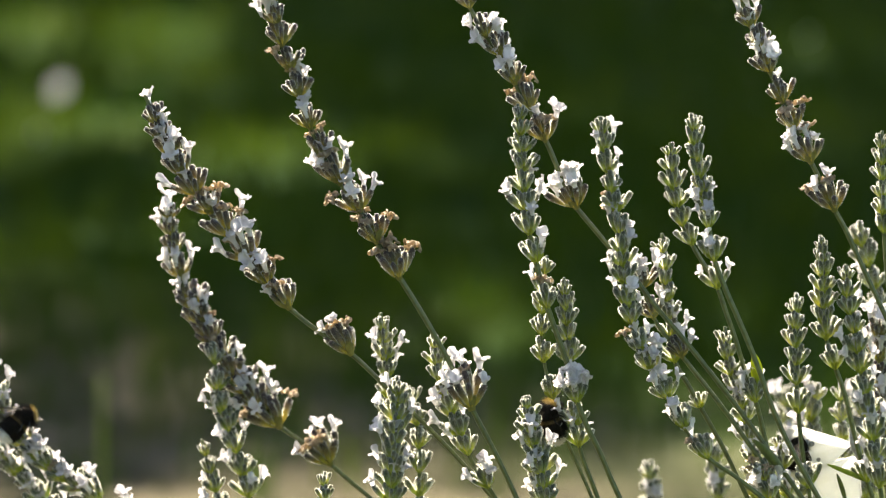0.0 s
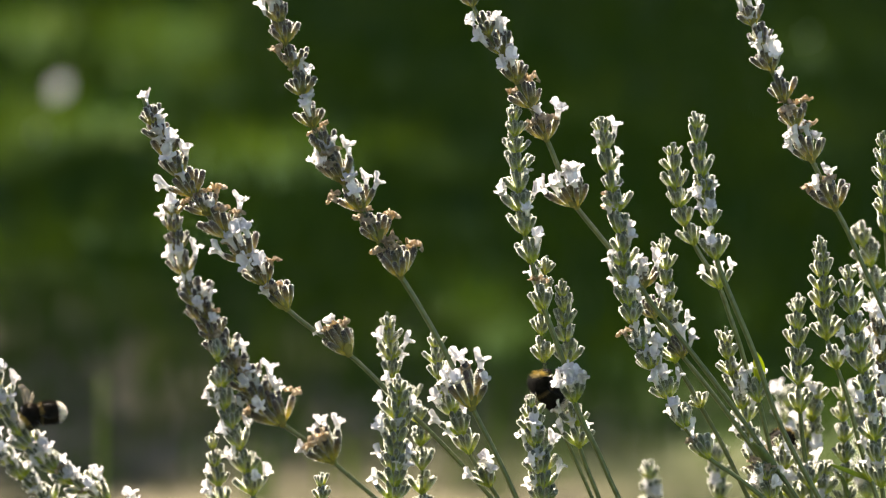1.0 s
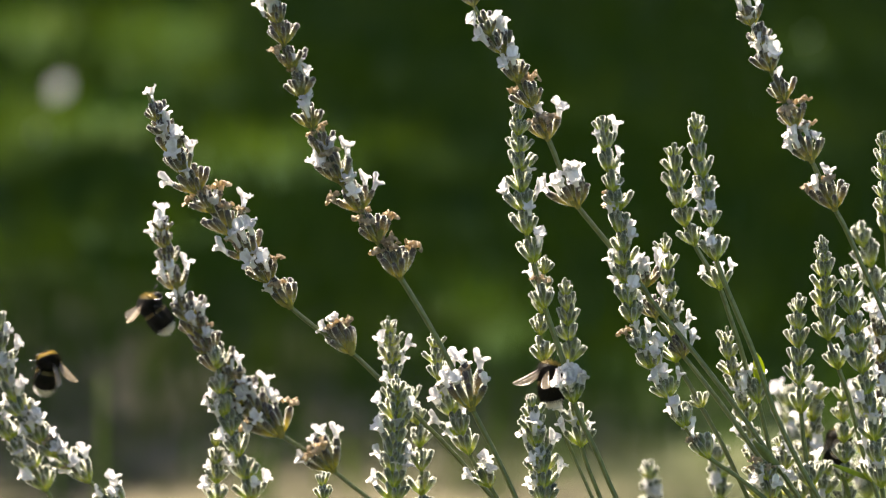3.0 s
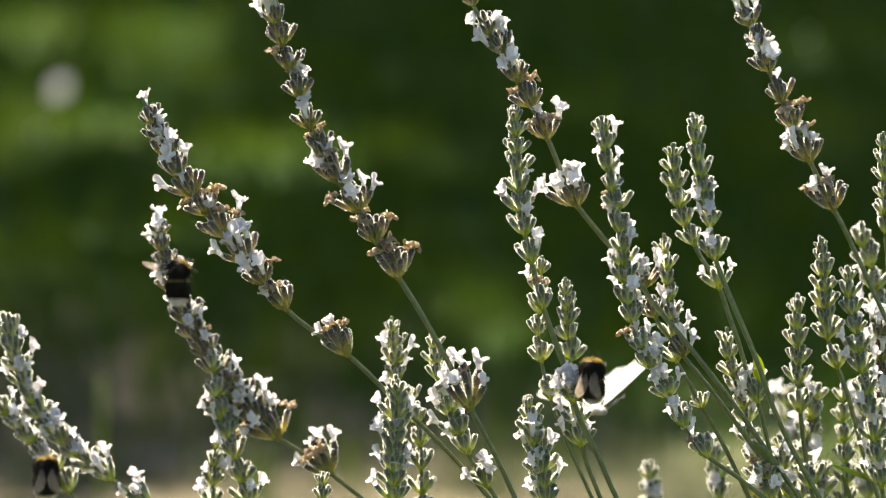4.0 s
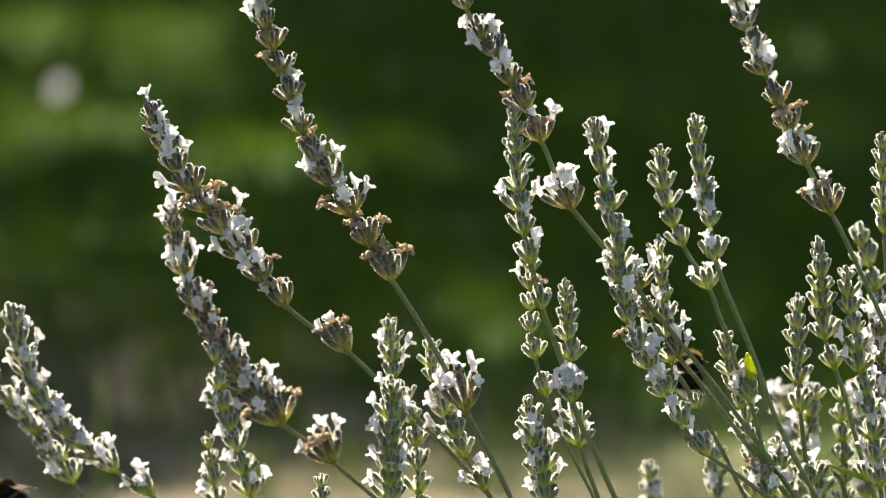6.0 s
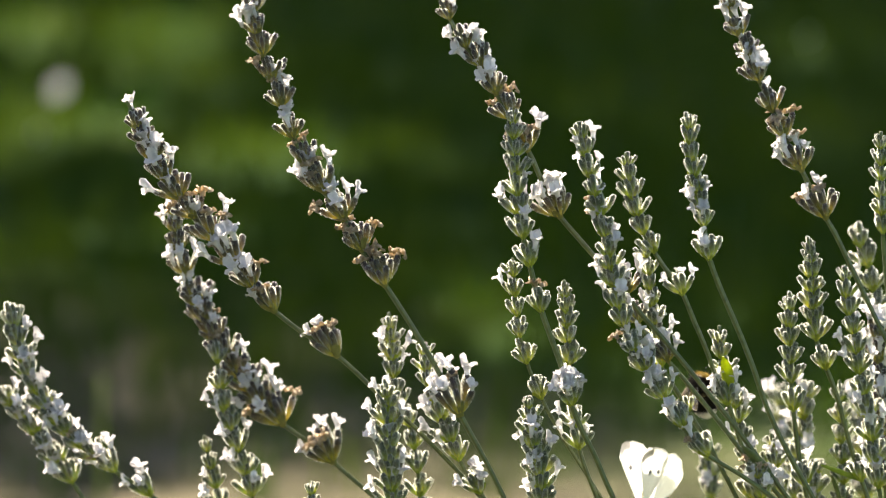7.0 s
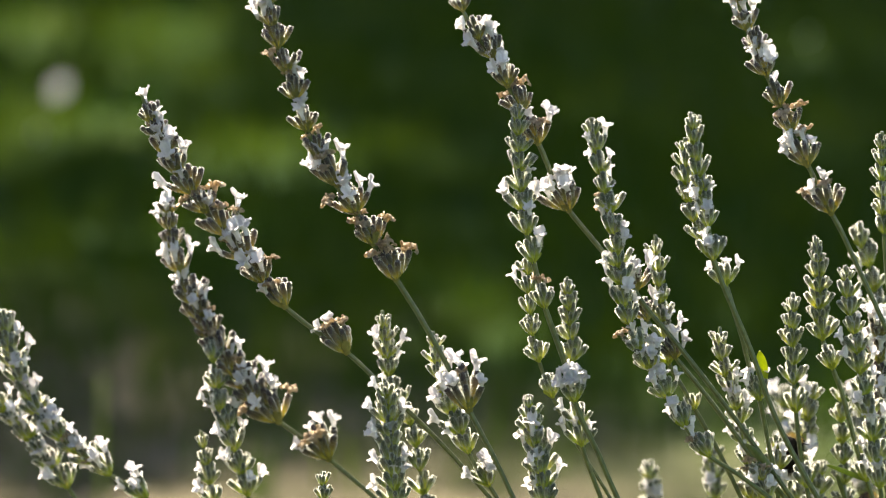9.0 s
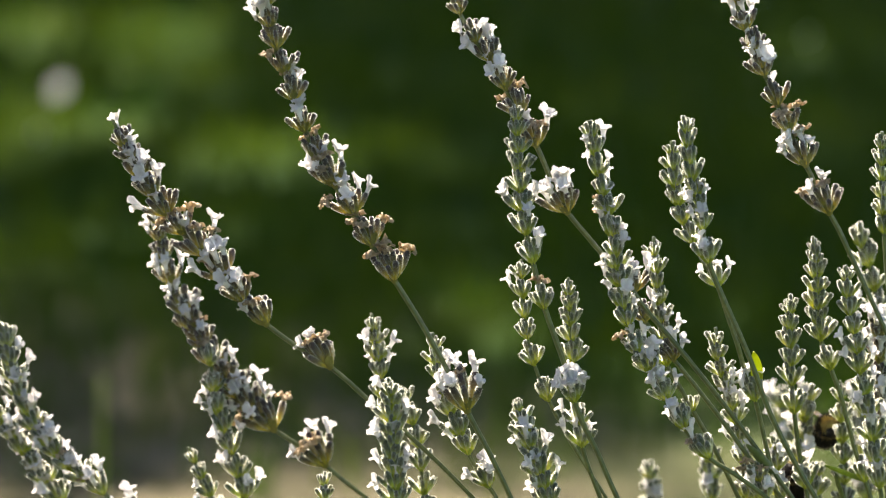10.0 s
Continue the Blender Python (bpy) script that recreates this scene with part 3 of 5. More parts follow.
stem_k = lavender("grey-green lavender stem in bud with few open white flowers", 0.004, [(0.0346, 0.5912), (0.0354, 0.5802), (0.0361, 0.5688), (0.0375, 0.5542), (0.0396, 0.5419), (0.0448, 0.5277), (0.0873, 0.3905), (0.1259, 0.19), (0.1414, 0)],
    [(585.8, 5.4, ""), (581.8, 6.4, ""), (577.4, 7, ""), (572.9, 7.4, ""), (566.9, 7.7, ""), (548.4, 8.3, "L"), (542.7, 8.3, "LR")],
    "bud", 1.0)
stem_n = lavender("young grey-green lavender tip packed with buds", -0.015, [(0.0249, 0.56), (0.0255, 0.5526), (0.0272, 0.5429), (0.0288, 0.53), (0.0304, 0.5187), (0.0468, 0.3838), (0.0616, 0.1867), (0.0676, 0)],
    [(557.1, 4.7, ""), (553.4, 6.9, ""), (549.7, 9.2, ""), (545.8, 10.4, "F"), (541.8, 11.1, "RL"), (537.8, 11.4, "F"), (533.6, 11.7, "R"), (529.2, 11.7, "L")],
    "bud", 1.0)
stem_l = lavender("grey-green lavender stem in bud with few open white flowers", 0.012, [(0.0632, 0.603), (0.0641, 0.5887), (0.0655, 0.574), (0.0667, 0.5659), (0.0708, 0.5585), (0.0745, 0.5516), (0.0803, 0.541), (0.0839, 0.5334), (0.0877, 0.5252), (0.1409, 0.3886), (0.1893, 0.1891), (0.2087, 0)],
    [(597.3, 5.5, ""), (592.3, 6.4, ""), (588.1, 6.8, ""), (583.2, 7.4, ""), (578, 7.4, ""), (572.4, 7.7, "R"), (565.9, 8.4, "L"), (552.4, 5.5, "")],
    "bud", 1.0)
stem_lb = lavender("grey-green lavender stem in bud with few open white flowers half hidden", 0.006, [(0.0551, 0.5969), (0.0574, 0.588), (0.0612, 0.5782), (0.0669, 0.5704), (0.075, 0.56), (0.0831, 0.5491), (0.0899, 0.5394), (0.0994, 0.5273), (0.1899, 0.3902), (0.2722, 0.1898), (0.3051, 0)],
    [(588, 9.3, "FFR"), (579.5, 7.7, "R"), (568.2, 7.7, "R")],
    "old", 1.0)
stem_h = lavender("grey-green lavender stem in bud with few open white flowers", -0.012, [(0.0703, 0.6388), (0.072, 0.6242), (0.0744, 0.6122), (0.0766, 0.5986), (0.079, 0.5919), (0.0826, 0.5833), (0.086, 0.5753), (0.0891, 0.5672), (0.0915, 0.56), (0.0948, 0.5518), (0.0987, 0.5437), (0.106, 0.5304), (0.1701, 0.3925), (0.2285, 0.1909), (0.2518, 0)],
    [(635, 5.7, ""), (631, 6.6, ""), (626.2, 7, ""), (621.8, 7.3, ""), (617, 7, ""), (612.4, 7.3, "RL"), (607.9, 7.6, "F"), (598.6, 10.4, "FF")],
    "bud", 1.1)
stem_i = lavender("grey-green lavender stem in bud with few open white flowers", 0.01, [(0.0657, 0.629), (0.0667, 0.6166), (0.0691, 0.6061), (0.0725, 0.5988), (0.0793, 0.5871), (0.082, 0.5792), (0.0848, 0.5711), (0.0872, 0.5629), (0.0901, 0.5548), (0.0922, 0.5466), (0.0937, 0.54), (0.0968, 0.5262), (0.1222, 0.3894), (0.1454, 0.1894), (0.1547, 0)],
    [(624.7, 5.1, ""), (620.3, 6.4, ""), (615.4, 7.4, ""), (610.4, 7.7, ""), (605.2, 7.7, ""), (599.7, 7.7, ""), (587.1, 8.7, "LR"), (554.4, 8, "LLR")],
    "bud", 1.0, [((0.0908, 0.01, 0.5572), (-0.08, -0.2, 1), 0.0125, 0.0034, "yellow-green narrow leaf")])
stem_o = lavender("grey-green lavender stem in bud with few open white flowers", 0.02, [(0.0817, 0.5748), (0.083, 0.5629), (0.0858, 0.5547), (0.0882, 0.5448), (0.0906, 0.5299), (0.0923, 0.5216), (0.1158, 0.386), (0.1373, 0.1878), (0.1458, 0)],
    [(569.2, 5.8, ""), (565.1, 6.8, ""), (560.6, 6.8, ""), (555.7, 7.4, "R"), (550.7, 7.1, "F"), (546.8, 7.1, "R"), (540.7, 7.4, "L"), (534.9, 7.1, "F"), (529.6, 7.1, "f"), (524, 8.7, "FF")],
    "bud", 1.0)
stem_p = lavender("grey-green lavender stem in bud with few open white flowers", 0.01, [(0.1012, 0.5861), (0.1013, 0.5727), (0.1022, 0.5531), (0.1036, 0.54), (0.1062, 0.5252), (0.1263, 0.3887), (0.1446, 0.1891), (0.1519, 0)],
    [(579.9, 6.1, ""), (575.2, 6.7, ""), (570.3, 7.4, ""), (564.9, 7.4, ""), (559.7, 7.4, ""), (551.5, 8.4, ""), (529.8, 8.7, "")],
    "bud", 1.0)
stem_q = lavender("grey-green lavender stem in bud with few open white flowers", 0.01, [(0.1078, 0.6017), (0.1087, 0.589), (0.11, 0.5727), (0.1129, 0.5642), (0.1155, 0.5572), (0.1177, 0.549), (0.1199, 0.5408), (0.1228, 0.5318), (0.1256, 0.5236), (0.1655, 0.3874), (0.2018, 0.1885), (0.2163, 0)],
    [(597.8, 4.8, ""), (594.4, 6.1, ""), (590.3, 7.1, ""), (586.1, 7.4, ""), (581.4, 7.7, ""), (577.1, 7.4, ""), (572.7, 8.4, ""), (564.2, 8, ""), (531.8, 9, "")],
    "bud", 1.0, [((0.1231, 0.01, 0.5315), (-0.9, -0.1, 0.42), 0.0135, 0.0013, "narrow green leaf"), ((0.1168, 0.01, 0.5255), (-0.3, -0.1, 1), 0.0092, 0.0012, "narrow dark green leaf")])
stem_r = lavender("crowded lavender stem with many open white flowers", 0, [(0.1143, 0.5956), (0.1152, 0.584), (0.1174, 0.5743), (0.1195, 0.5613), (0.122, 0.5483), (0.1247, 0.532), (0.1257, 0.5255), (0.1441, 0.3889), (0.1609, 0.1892), (0.1676, 0)],
    [(590.8, 5.4, ""), (586.1, 6.7, ""), (581.3, 7.3, ""), (575.9, 7.3, ""), (570.1, 8.6, "L"), (564.6, 8.6, "LR"), (558.1, 8.6, "R"), (551.6, 8.6, "F"), (545.1, 8.6, "RF"), (538.2, 8.6, "L"), (531.7, 8.6, "LF")],
    "bud", 1.0)
stem_s = lavender("silvery green lavender stem with white flowers, behind the others", 0.075, [(0.1222, 0.5968), (0.1262, 0.5879), (0.1292, 0.576), (0.1311, 0.5624), (0.1323, 0.5453), (0.1339, 0.5127), (0.1393, 0.3794), (0.1443, 0.1846), (0.1463, 0)],
    [(590.5, 8.4, ""), (584.5, 9.1, ""), (577.4, 9.7, "L"), (570.1, 9.7, "L"), (560.7, 9.7, "F"), (552.2, 9.1, "L"), (543.6, 9.1, "F")],
    "bud", 1.0)
stem_t = lavender("grey-green lavender stem in bud with few open white flowers", -0.005, [(0.1236, 0.6342), (0.1238, 0.6201), (0.1244, 0.6073), (0.1268, 0.5816), (0.1304, 0.5492), (0.1438, 0.4064), (0.1561, 0.1977), (0.1609, 0)],
    [(629, 5.4, ""), (624.6, 6, ""), (620.1, 6, ""), (615, 6.4, ""), (610.5, 6.7, ""), (605.4, 7, "R")],
    "bud", 1.0)
stem_u = lavender("silvery green lavender stem with white flowers, behind the others", 0.07, [(0.1111, 0.5496), (0.1104, 0.5394), (0.1088, 0.5274), (0.1083, 0.512), (0.1045, 0.3789), (0.101, 0.1843), (0.0997, 0)],
    [(544.1, 7.7, "L"), (538.5, 8.4, "L"), (532.5, 9, "L"), (526.5, 9, "F"), (520.5, 9, "L"), (513.7, 9, "F")],
    "bud", 1.0)
stem_v = lavender("silvery green lavender stem with white flowers, behind the others", 0.05, [(0.1171, 0.5543), (0.1175, 0.5429), (0.1181, 0.5327), (0.1191, 0.5158), (0.126, 0.3817), (0.1322, 0.1857), (0.1347, 0)],
    [(548.2, 5.6, ""), (542, 6.6, ""), (535.8, 6.9, ""), (529.7, 7.3, ""), (523.5, 7.3, ""), (516.7, 7.6, "")],
    "bud", 1.0)
stem_w = lavender("swaying lavender stem with open white flowers", 0.058, [(-0.121, 0.5715), (-0.119, 0.5567), (-0.115, 0.5431), (-0.1092, 0.533), (-0.0968, 0.5208), (-0.0844, 0.51), (0.0166, 0.3774), (0.1084, 0.1836), (0.1452, 0)],
    [(564.8, 8.8, ""), (559.6, 10.4, "R"), (554.6, 12.2, "R"), (549.4, 13.6, "LF"), (544.4, 14.0, "RF"), (539.6, 13.8, "LF"), (535.2, 14.2, "RF"), (531.2, 14.4, "FL"), (527.4, 14.2, "RFf"), (523.6, 14.6, "LF"), (519.4, 15.2, "RFLf"), (511.0, 12.8, "LRF")],
    "bud", 1.0)
stem_x = lavender("silvery green lavender stem with white flowers, behind the others", 0.072, [(-0.1335, 0.5506), (-0.1236, 0.5387), (-0.117, 0.5287), (-0.1103, 0.5176), (-0.1054, 0.5082), (-0.0466, 0.376), (0.0068, 0.1829), (0.0282, 0)],
    [(545.8, 11.4, "F"), (540.4, 12.8, "LR"), (535.6, 13.6, "LF"), (530.8, 14.0, "FR"), (526.2, 14.2, "LR"), (521.4, 14.4, "RF"), (515.4, 14.0, "FLR")],
    "bud", 1.0)
stem_y = lavender("silvery green lavender stem with white flowers, behind the others", 0.04, [(-0.0163, 0.575), (-0.0155, 0.5646), (-0.0145, 0.5513), (-0.0139, 0.5379), (-0.0131, 0.5178), (-0.0085, 0.3832), (-0.0044, 0.1864), (-0.0028, 0)],
    [(569.6, 5.6, ""), (565.5, 6.6, ""), (560.8, 7.5, "LR"), (555.8, 7.5, "RL"), (549.6, 7.5, "L"), (543.8, 7.5, "")],
    "bud", 1.0)
stem_z = lavender("upright lavender stem packed with grey-green buds", -0.022, [(-0.0128, 0.5657), (-0.0128, 0.5554), (-0.0136, 0.5458), (-0.0139, 0.5297), (-0.0164, 0.392), (-0.0186, 0.1907), (-0.0195, 0)],
    [(561.8, 6.6, "L"), (558.3, 8.2, ""), (554.6, 9.1, "L"), (550.9, 9.4, "R"), (547.1, 9.7, "LF"), (543.2, 9.7, ""), (539.4, 10.1, "LR"), (535.4, 10.4, "F"), (531.4, 10.4, "L")],
    "bud", 1.0)
stem_zb = lavender("silvery green lavender stem with white flowers, behind the others", 0.04, [(-0.0102, 0.553), (-0.0076, 0.5438), (-0.0066, 0.5346), (-0.0063, 0.5178), (-0.0041, 0.3832), (-0.0021, 0.1864), (-0.0013, 0)],
    [(549.3, 5.9, ""), (542.9, 6.6, ""), (536.2, 7.2, ""), (529.2, 7.9, ""), (521.8, 7.9, ""), (515.8, 7.9, "")],
    "bud", 1.0)
stem_aa = lavender("grey-green lavender stem in bud with few open white flowers", -0.005, [(-0.0026, 0.577), (-0.001, 0.5654), (0.0005, 0.5581), (0.005, 0.5484), (0.0098, 0.5379), (0.0134, 0.5327), (0.0178, 0.5256), (0.0894, 0.389), (0.1544, 0.1892), (0.1805, 0)],
    [(572.2, 5.1, ""), (567.7, 6.4, ""), (563.2, 7.3, ""), (558.6, 6, ""), (553, 8, "LFF"), (547.3, 8.6, "LR"), (542.2, 8, "L"), (532.7, 9.5, "LFF")],
    "bud", 1.0)
stem_bb = lavender("silvery green lavender stem with white flowers, behind the others", 0.055, [(-0.0682, 0.5369), (-0.0674, 0.5268), (-0.0658, 0.5149), (-0.0506, 0.381), (-0.0367, 0.1854), (-0.0312, 0)],
    [(531.8, 5.3, ""), (526.4, 6.3, ""), (520.6, 7.3, "L"), (514.9, 7.3, "L")],
    "bud", 1.0)
stem_cc = lavender("lavender stem with open white flowers behind another", 0.052, [(-0.0664, 0.5644), (-0.0657, 0.556), (-0.0641, 0.5442), (-0.0606, 0.5341), (-0.0563, 0.5188), (-0.0548, 0.5121), (-0.0305, 0.3789), (-0.0084, 0.1843), (0.0005, 0)],
    [(557.7, 6.9, ""), (549.6, 7.9, ""), (543, 8.6, "LL"), (537.4, 8.6, "LR"), (531.4, 8.3, "LR"), (523.9, 8.9, "LL"), (517.8, 9.6, "FR")],
    "bud", 1.0)
stem_dd = lavender("small grey-green lavender tip in bud", 0, [(-0.0344, 0.5363), (-0.0341, 0.5304), (-0.0331, 0.519), (-0.0239, 0.384), (-0.0155, 0.1868), (-0.0121, 0)],
    [(532, 4.8, ""), (527.8, 6.1, ""), (522.2, 6.7, "")],
    "bud", 1.0)
stem_ee = lavender("silvery green lavender stem with white flowers, behind the others", 0.12, [(0.0635, 0.5174), (0.0639, 0.5094), (0.0646, 0.4952), (0.0726, 0.3665), (0.0781, 0.1783), (0.0803, 0)],
    [(511.2, 7.3, ""), (506, 8.2, ""), (500.4, 8.6, "F"), (494.6, 8.6, "")],
    "bud", 1.0)
stem_rb = lavender("dense lavender stem with many open white flowers", 0.03, [(0.126, 0.5762), (0.1269, 0.5629), (0.1277, 0.5497), (0.1285, 0.5364), (0.1298, 0.5197), (0.1391, 0.3846), (0.1475, 0.1871), (0.1509, 0)],
    [(569.6, 8.1, "LF"), (562.9, 8.8, "LF"), (555.5, 9.1, "LR"), (548.8, 9.5, "FL"), (541.4, 9.5, "LF"), (533.9, 9.5, "L"), (526.4, 9.8, "LF")],
    "old", 1.0)
stem_ub = lavender("silvery green lavender stem with white flowers, behind the others", 0.045, [(0.1123, 0.5311), (0.1117, 0.5252), (0.1113, 0.5151), (0.1069, 0.3812), (0.1029, 0.1854), (0.1013, 0)],
    [(526.1, 7.2, "L"), (520.5, 8.2, "L"), (515.1, 8.2, "F")],
    "bud", 1.0)
stem_ob = lavender("short lavender stem with white and withered flowers", 0, [(0.0912, 0.5394), (0.0925, 0.5328), (0.0945, 0.5239), (0.1203, 0.3877), (0.1437, 0.1886), (0.1531, 0)],
    [(533.7, 7.3, "fl"), (527.8, 9.6, "FLRF")],
    "bud", 1.0)
stem_gg = lavender("small lavender stem with one flowering whorl", 0.015, [(0.0969, 0.544), (0.0978, 0.5366), (0.1, 0.5243), (0.1208, 0.3879), (0.1397, 0.1887), (0.1472, 0)],
    [(539.9, 4.8, ""), (533.8, 7.4, "LF"), (525.9, 7.4, "F")],
    "bud", 1.0)
stem_hh = lavender("silvery green lavender stem with white flowers, behind the others", 0.16, [(0.1095, 0.5327), (0.1103, 0.52), (0.111, 0.5073), (0.1116, 0.4946), (0.1173, 0.366), (0.1224, 0.1781), (0.1244, 0)],
    [(526.9, 8.2, "L"), (520.9, 9.2, "L"), (514.2, 9.6, "F"), (507.7, 9.6, "L"), (500.4, 9.6, "F")],
    "bud", 1.0)
stem_ii = lavender("silvery green lavender stem with white flowers, behind the others", 0.15, [(0.1315, 0.5326), (0.1323, 0.52), (0.133, 0.5074), (0.1337, 0.4965), (0.1403, 0.3674), (0.1464, 0.1787), (0.1488, 0)],
    [(526.3, 8.1, "L"), (520, 9.2, "L"), (513.5, 9.5, "F"), (506.5, 9.5, "L"), (499.8, 9.5, "F")],
    "bud", 1.0)
stem_jj = lavender("silvery green lavender stem with white flowers, behind the others", 0.1, [(0.0831, 0.5254), (0.0841, 0.5167), (0.0848, 0.5062), (0.093, 0.3746), (0.1004, 0.1822), (0.1034, 0)],
    [(520.2, 6.8, "L"), (514.9, 8.2, "L"), (509, 8.9, "F")],
    "bud", 1.0)

# ---- bumblebees ----


def furry(cx, cz, rx, ry, rz, x0, x1, hairs, hair, seed, mat, name):
    """A slice of a furry egg-shaped body between x0 and x1 (fractions of its half length)."""
    rnd = random.Random(seed)
    verts, faces = [], []
    nx, nr = 9, 18
    at = lambda u, a: Vector((cx + rx * u, ry * math.sqrt(max(0.0, 1 - u * u)) * math.cos(a), cz + rz * math.sqrt(max(0.0, 1 - u * u)) * math.sin(a)))
    for i in range(nx):
        u = math.cos(math.acos(x0) + (math.acos(x1) - math.acos(x0)) * i / (nx - 1))
        for k in range(nr):
            verts.append(at(u, 2 * math.pi * k / nr))
    for i in range(nx - 1):
        for k in range(nr):
            k2 = (k + 1) % nr
            faces.append((i * nr + k, (i + 1) * nr + k, (i + 1) * nr + k2, i * nr + k2))
    faces.append(tuple(range(nr)))
    faces.append(tuple((nx - 1) * nr + k for k in range(nr - 1, -1, -1)))
    for h in range(hairs):
        u, a = rnd.uniform(max(-0.995, x0), min(0.995, x1)), rnd.uniform(0, 2 * math.pi)
        p = at(u, a)
        nn = Vector(((p.x - cx) / rx ** 2, p.y / ry ** 2, (p.z - cz) / rz ** 2)).normalized()
        d = (nn + Vector((-0.55, 0, 0)) + Vector((rnd.gauss(0, 0.3), rnd.gauss(0, 0.3), rnd.gauss(0, 0.3)))).normalized()
        w = d.orthogonal().normalized() * 0.00006
        n = len(verts)
        verts += [p - w, p + w, p + d * hair * rnd.uniform(0.6, 1.2)]
        faces.append((n, n + 1, n + 2))
    return mesh_of(name, verts, faces, mat)


def wing_mesh(name, length, width, mat, point=0.35, thick=0.00006):
    """A bee's wing in the xy plane: root at the origin, reaching along +y, front edge towards +x."""
    verts, faces, grid = [], [], []
    nu, nv = 14, 7
    for i in range(nu):
        u = i / (nu - 1)
        w = width * (0.12 + 0.88 * math.sin(math.pi * min(1, 0.04 + 0.72 * u ** 0.9))) * math.sqrt(max(0.02, 1 - max(0, (u - 0.72) / 0.29) ** 2))
        grid.append([Vector((width * 0.25 + point * width * u - j / (nv - 1) * w, length * u, 0.03 * length * u * u)) for j in range(nv)])
    shell(grid, thick, verts, faces)
    return mesh_of(name, verts, faces, mat)


def fan_wing(name, length, front, back, fall, mat, tip_mat=None, thick=0.00012):
    """A broad butterfly wing in the xy plane: rays from the origin, front and back in degrees from +y towards +x; fall: how much shorter it gets towards the back."""
    verts, faces, grid = [], [], []
    nu, nv = 9, 19
    for i in range(nu):
        u = 0.06 + 0.94 * i / (nu - 1)
        row = []
        for j in range(nv):
            v = j / (nv - 1)
            a = radians(front + (back - front) * v)
            corner = 1 - 0.16 * (1 - min(1, v / 0.22)) ** 2 - 0.26 * (1 - min(1, (1 - v) / 0.25)) ** 2
            r = length * u * (1 - fall * v) * (corner if i else 1)
            row.append(Vector((math.sin(a) * r, math.cos(a) * r, 0.0003 * math.sin(v * 22) * u + 0.04 * length * u * u)))
        grid.append(row)
    shell(grid, thick, verts, faces)
    me = mesh_of(name, verts, faces, mat, *([tip_mat] if tip_mat else []))
    if tip_mat:
        me.polygons.foreach_set("material_index", [1 if p.center.length > 0.86 * length and p.center.x > 0.12 * length else 0 for p in me.polygons])
    return me


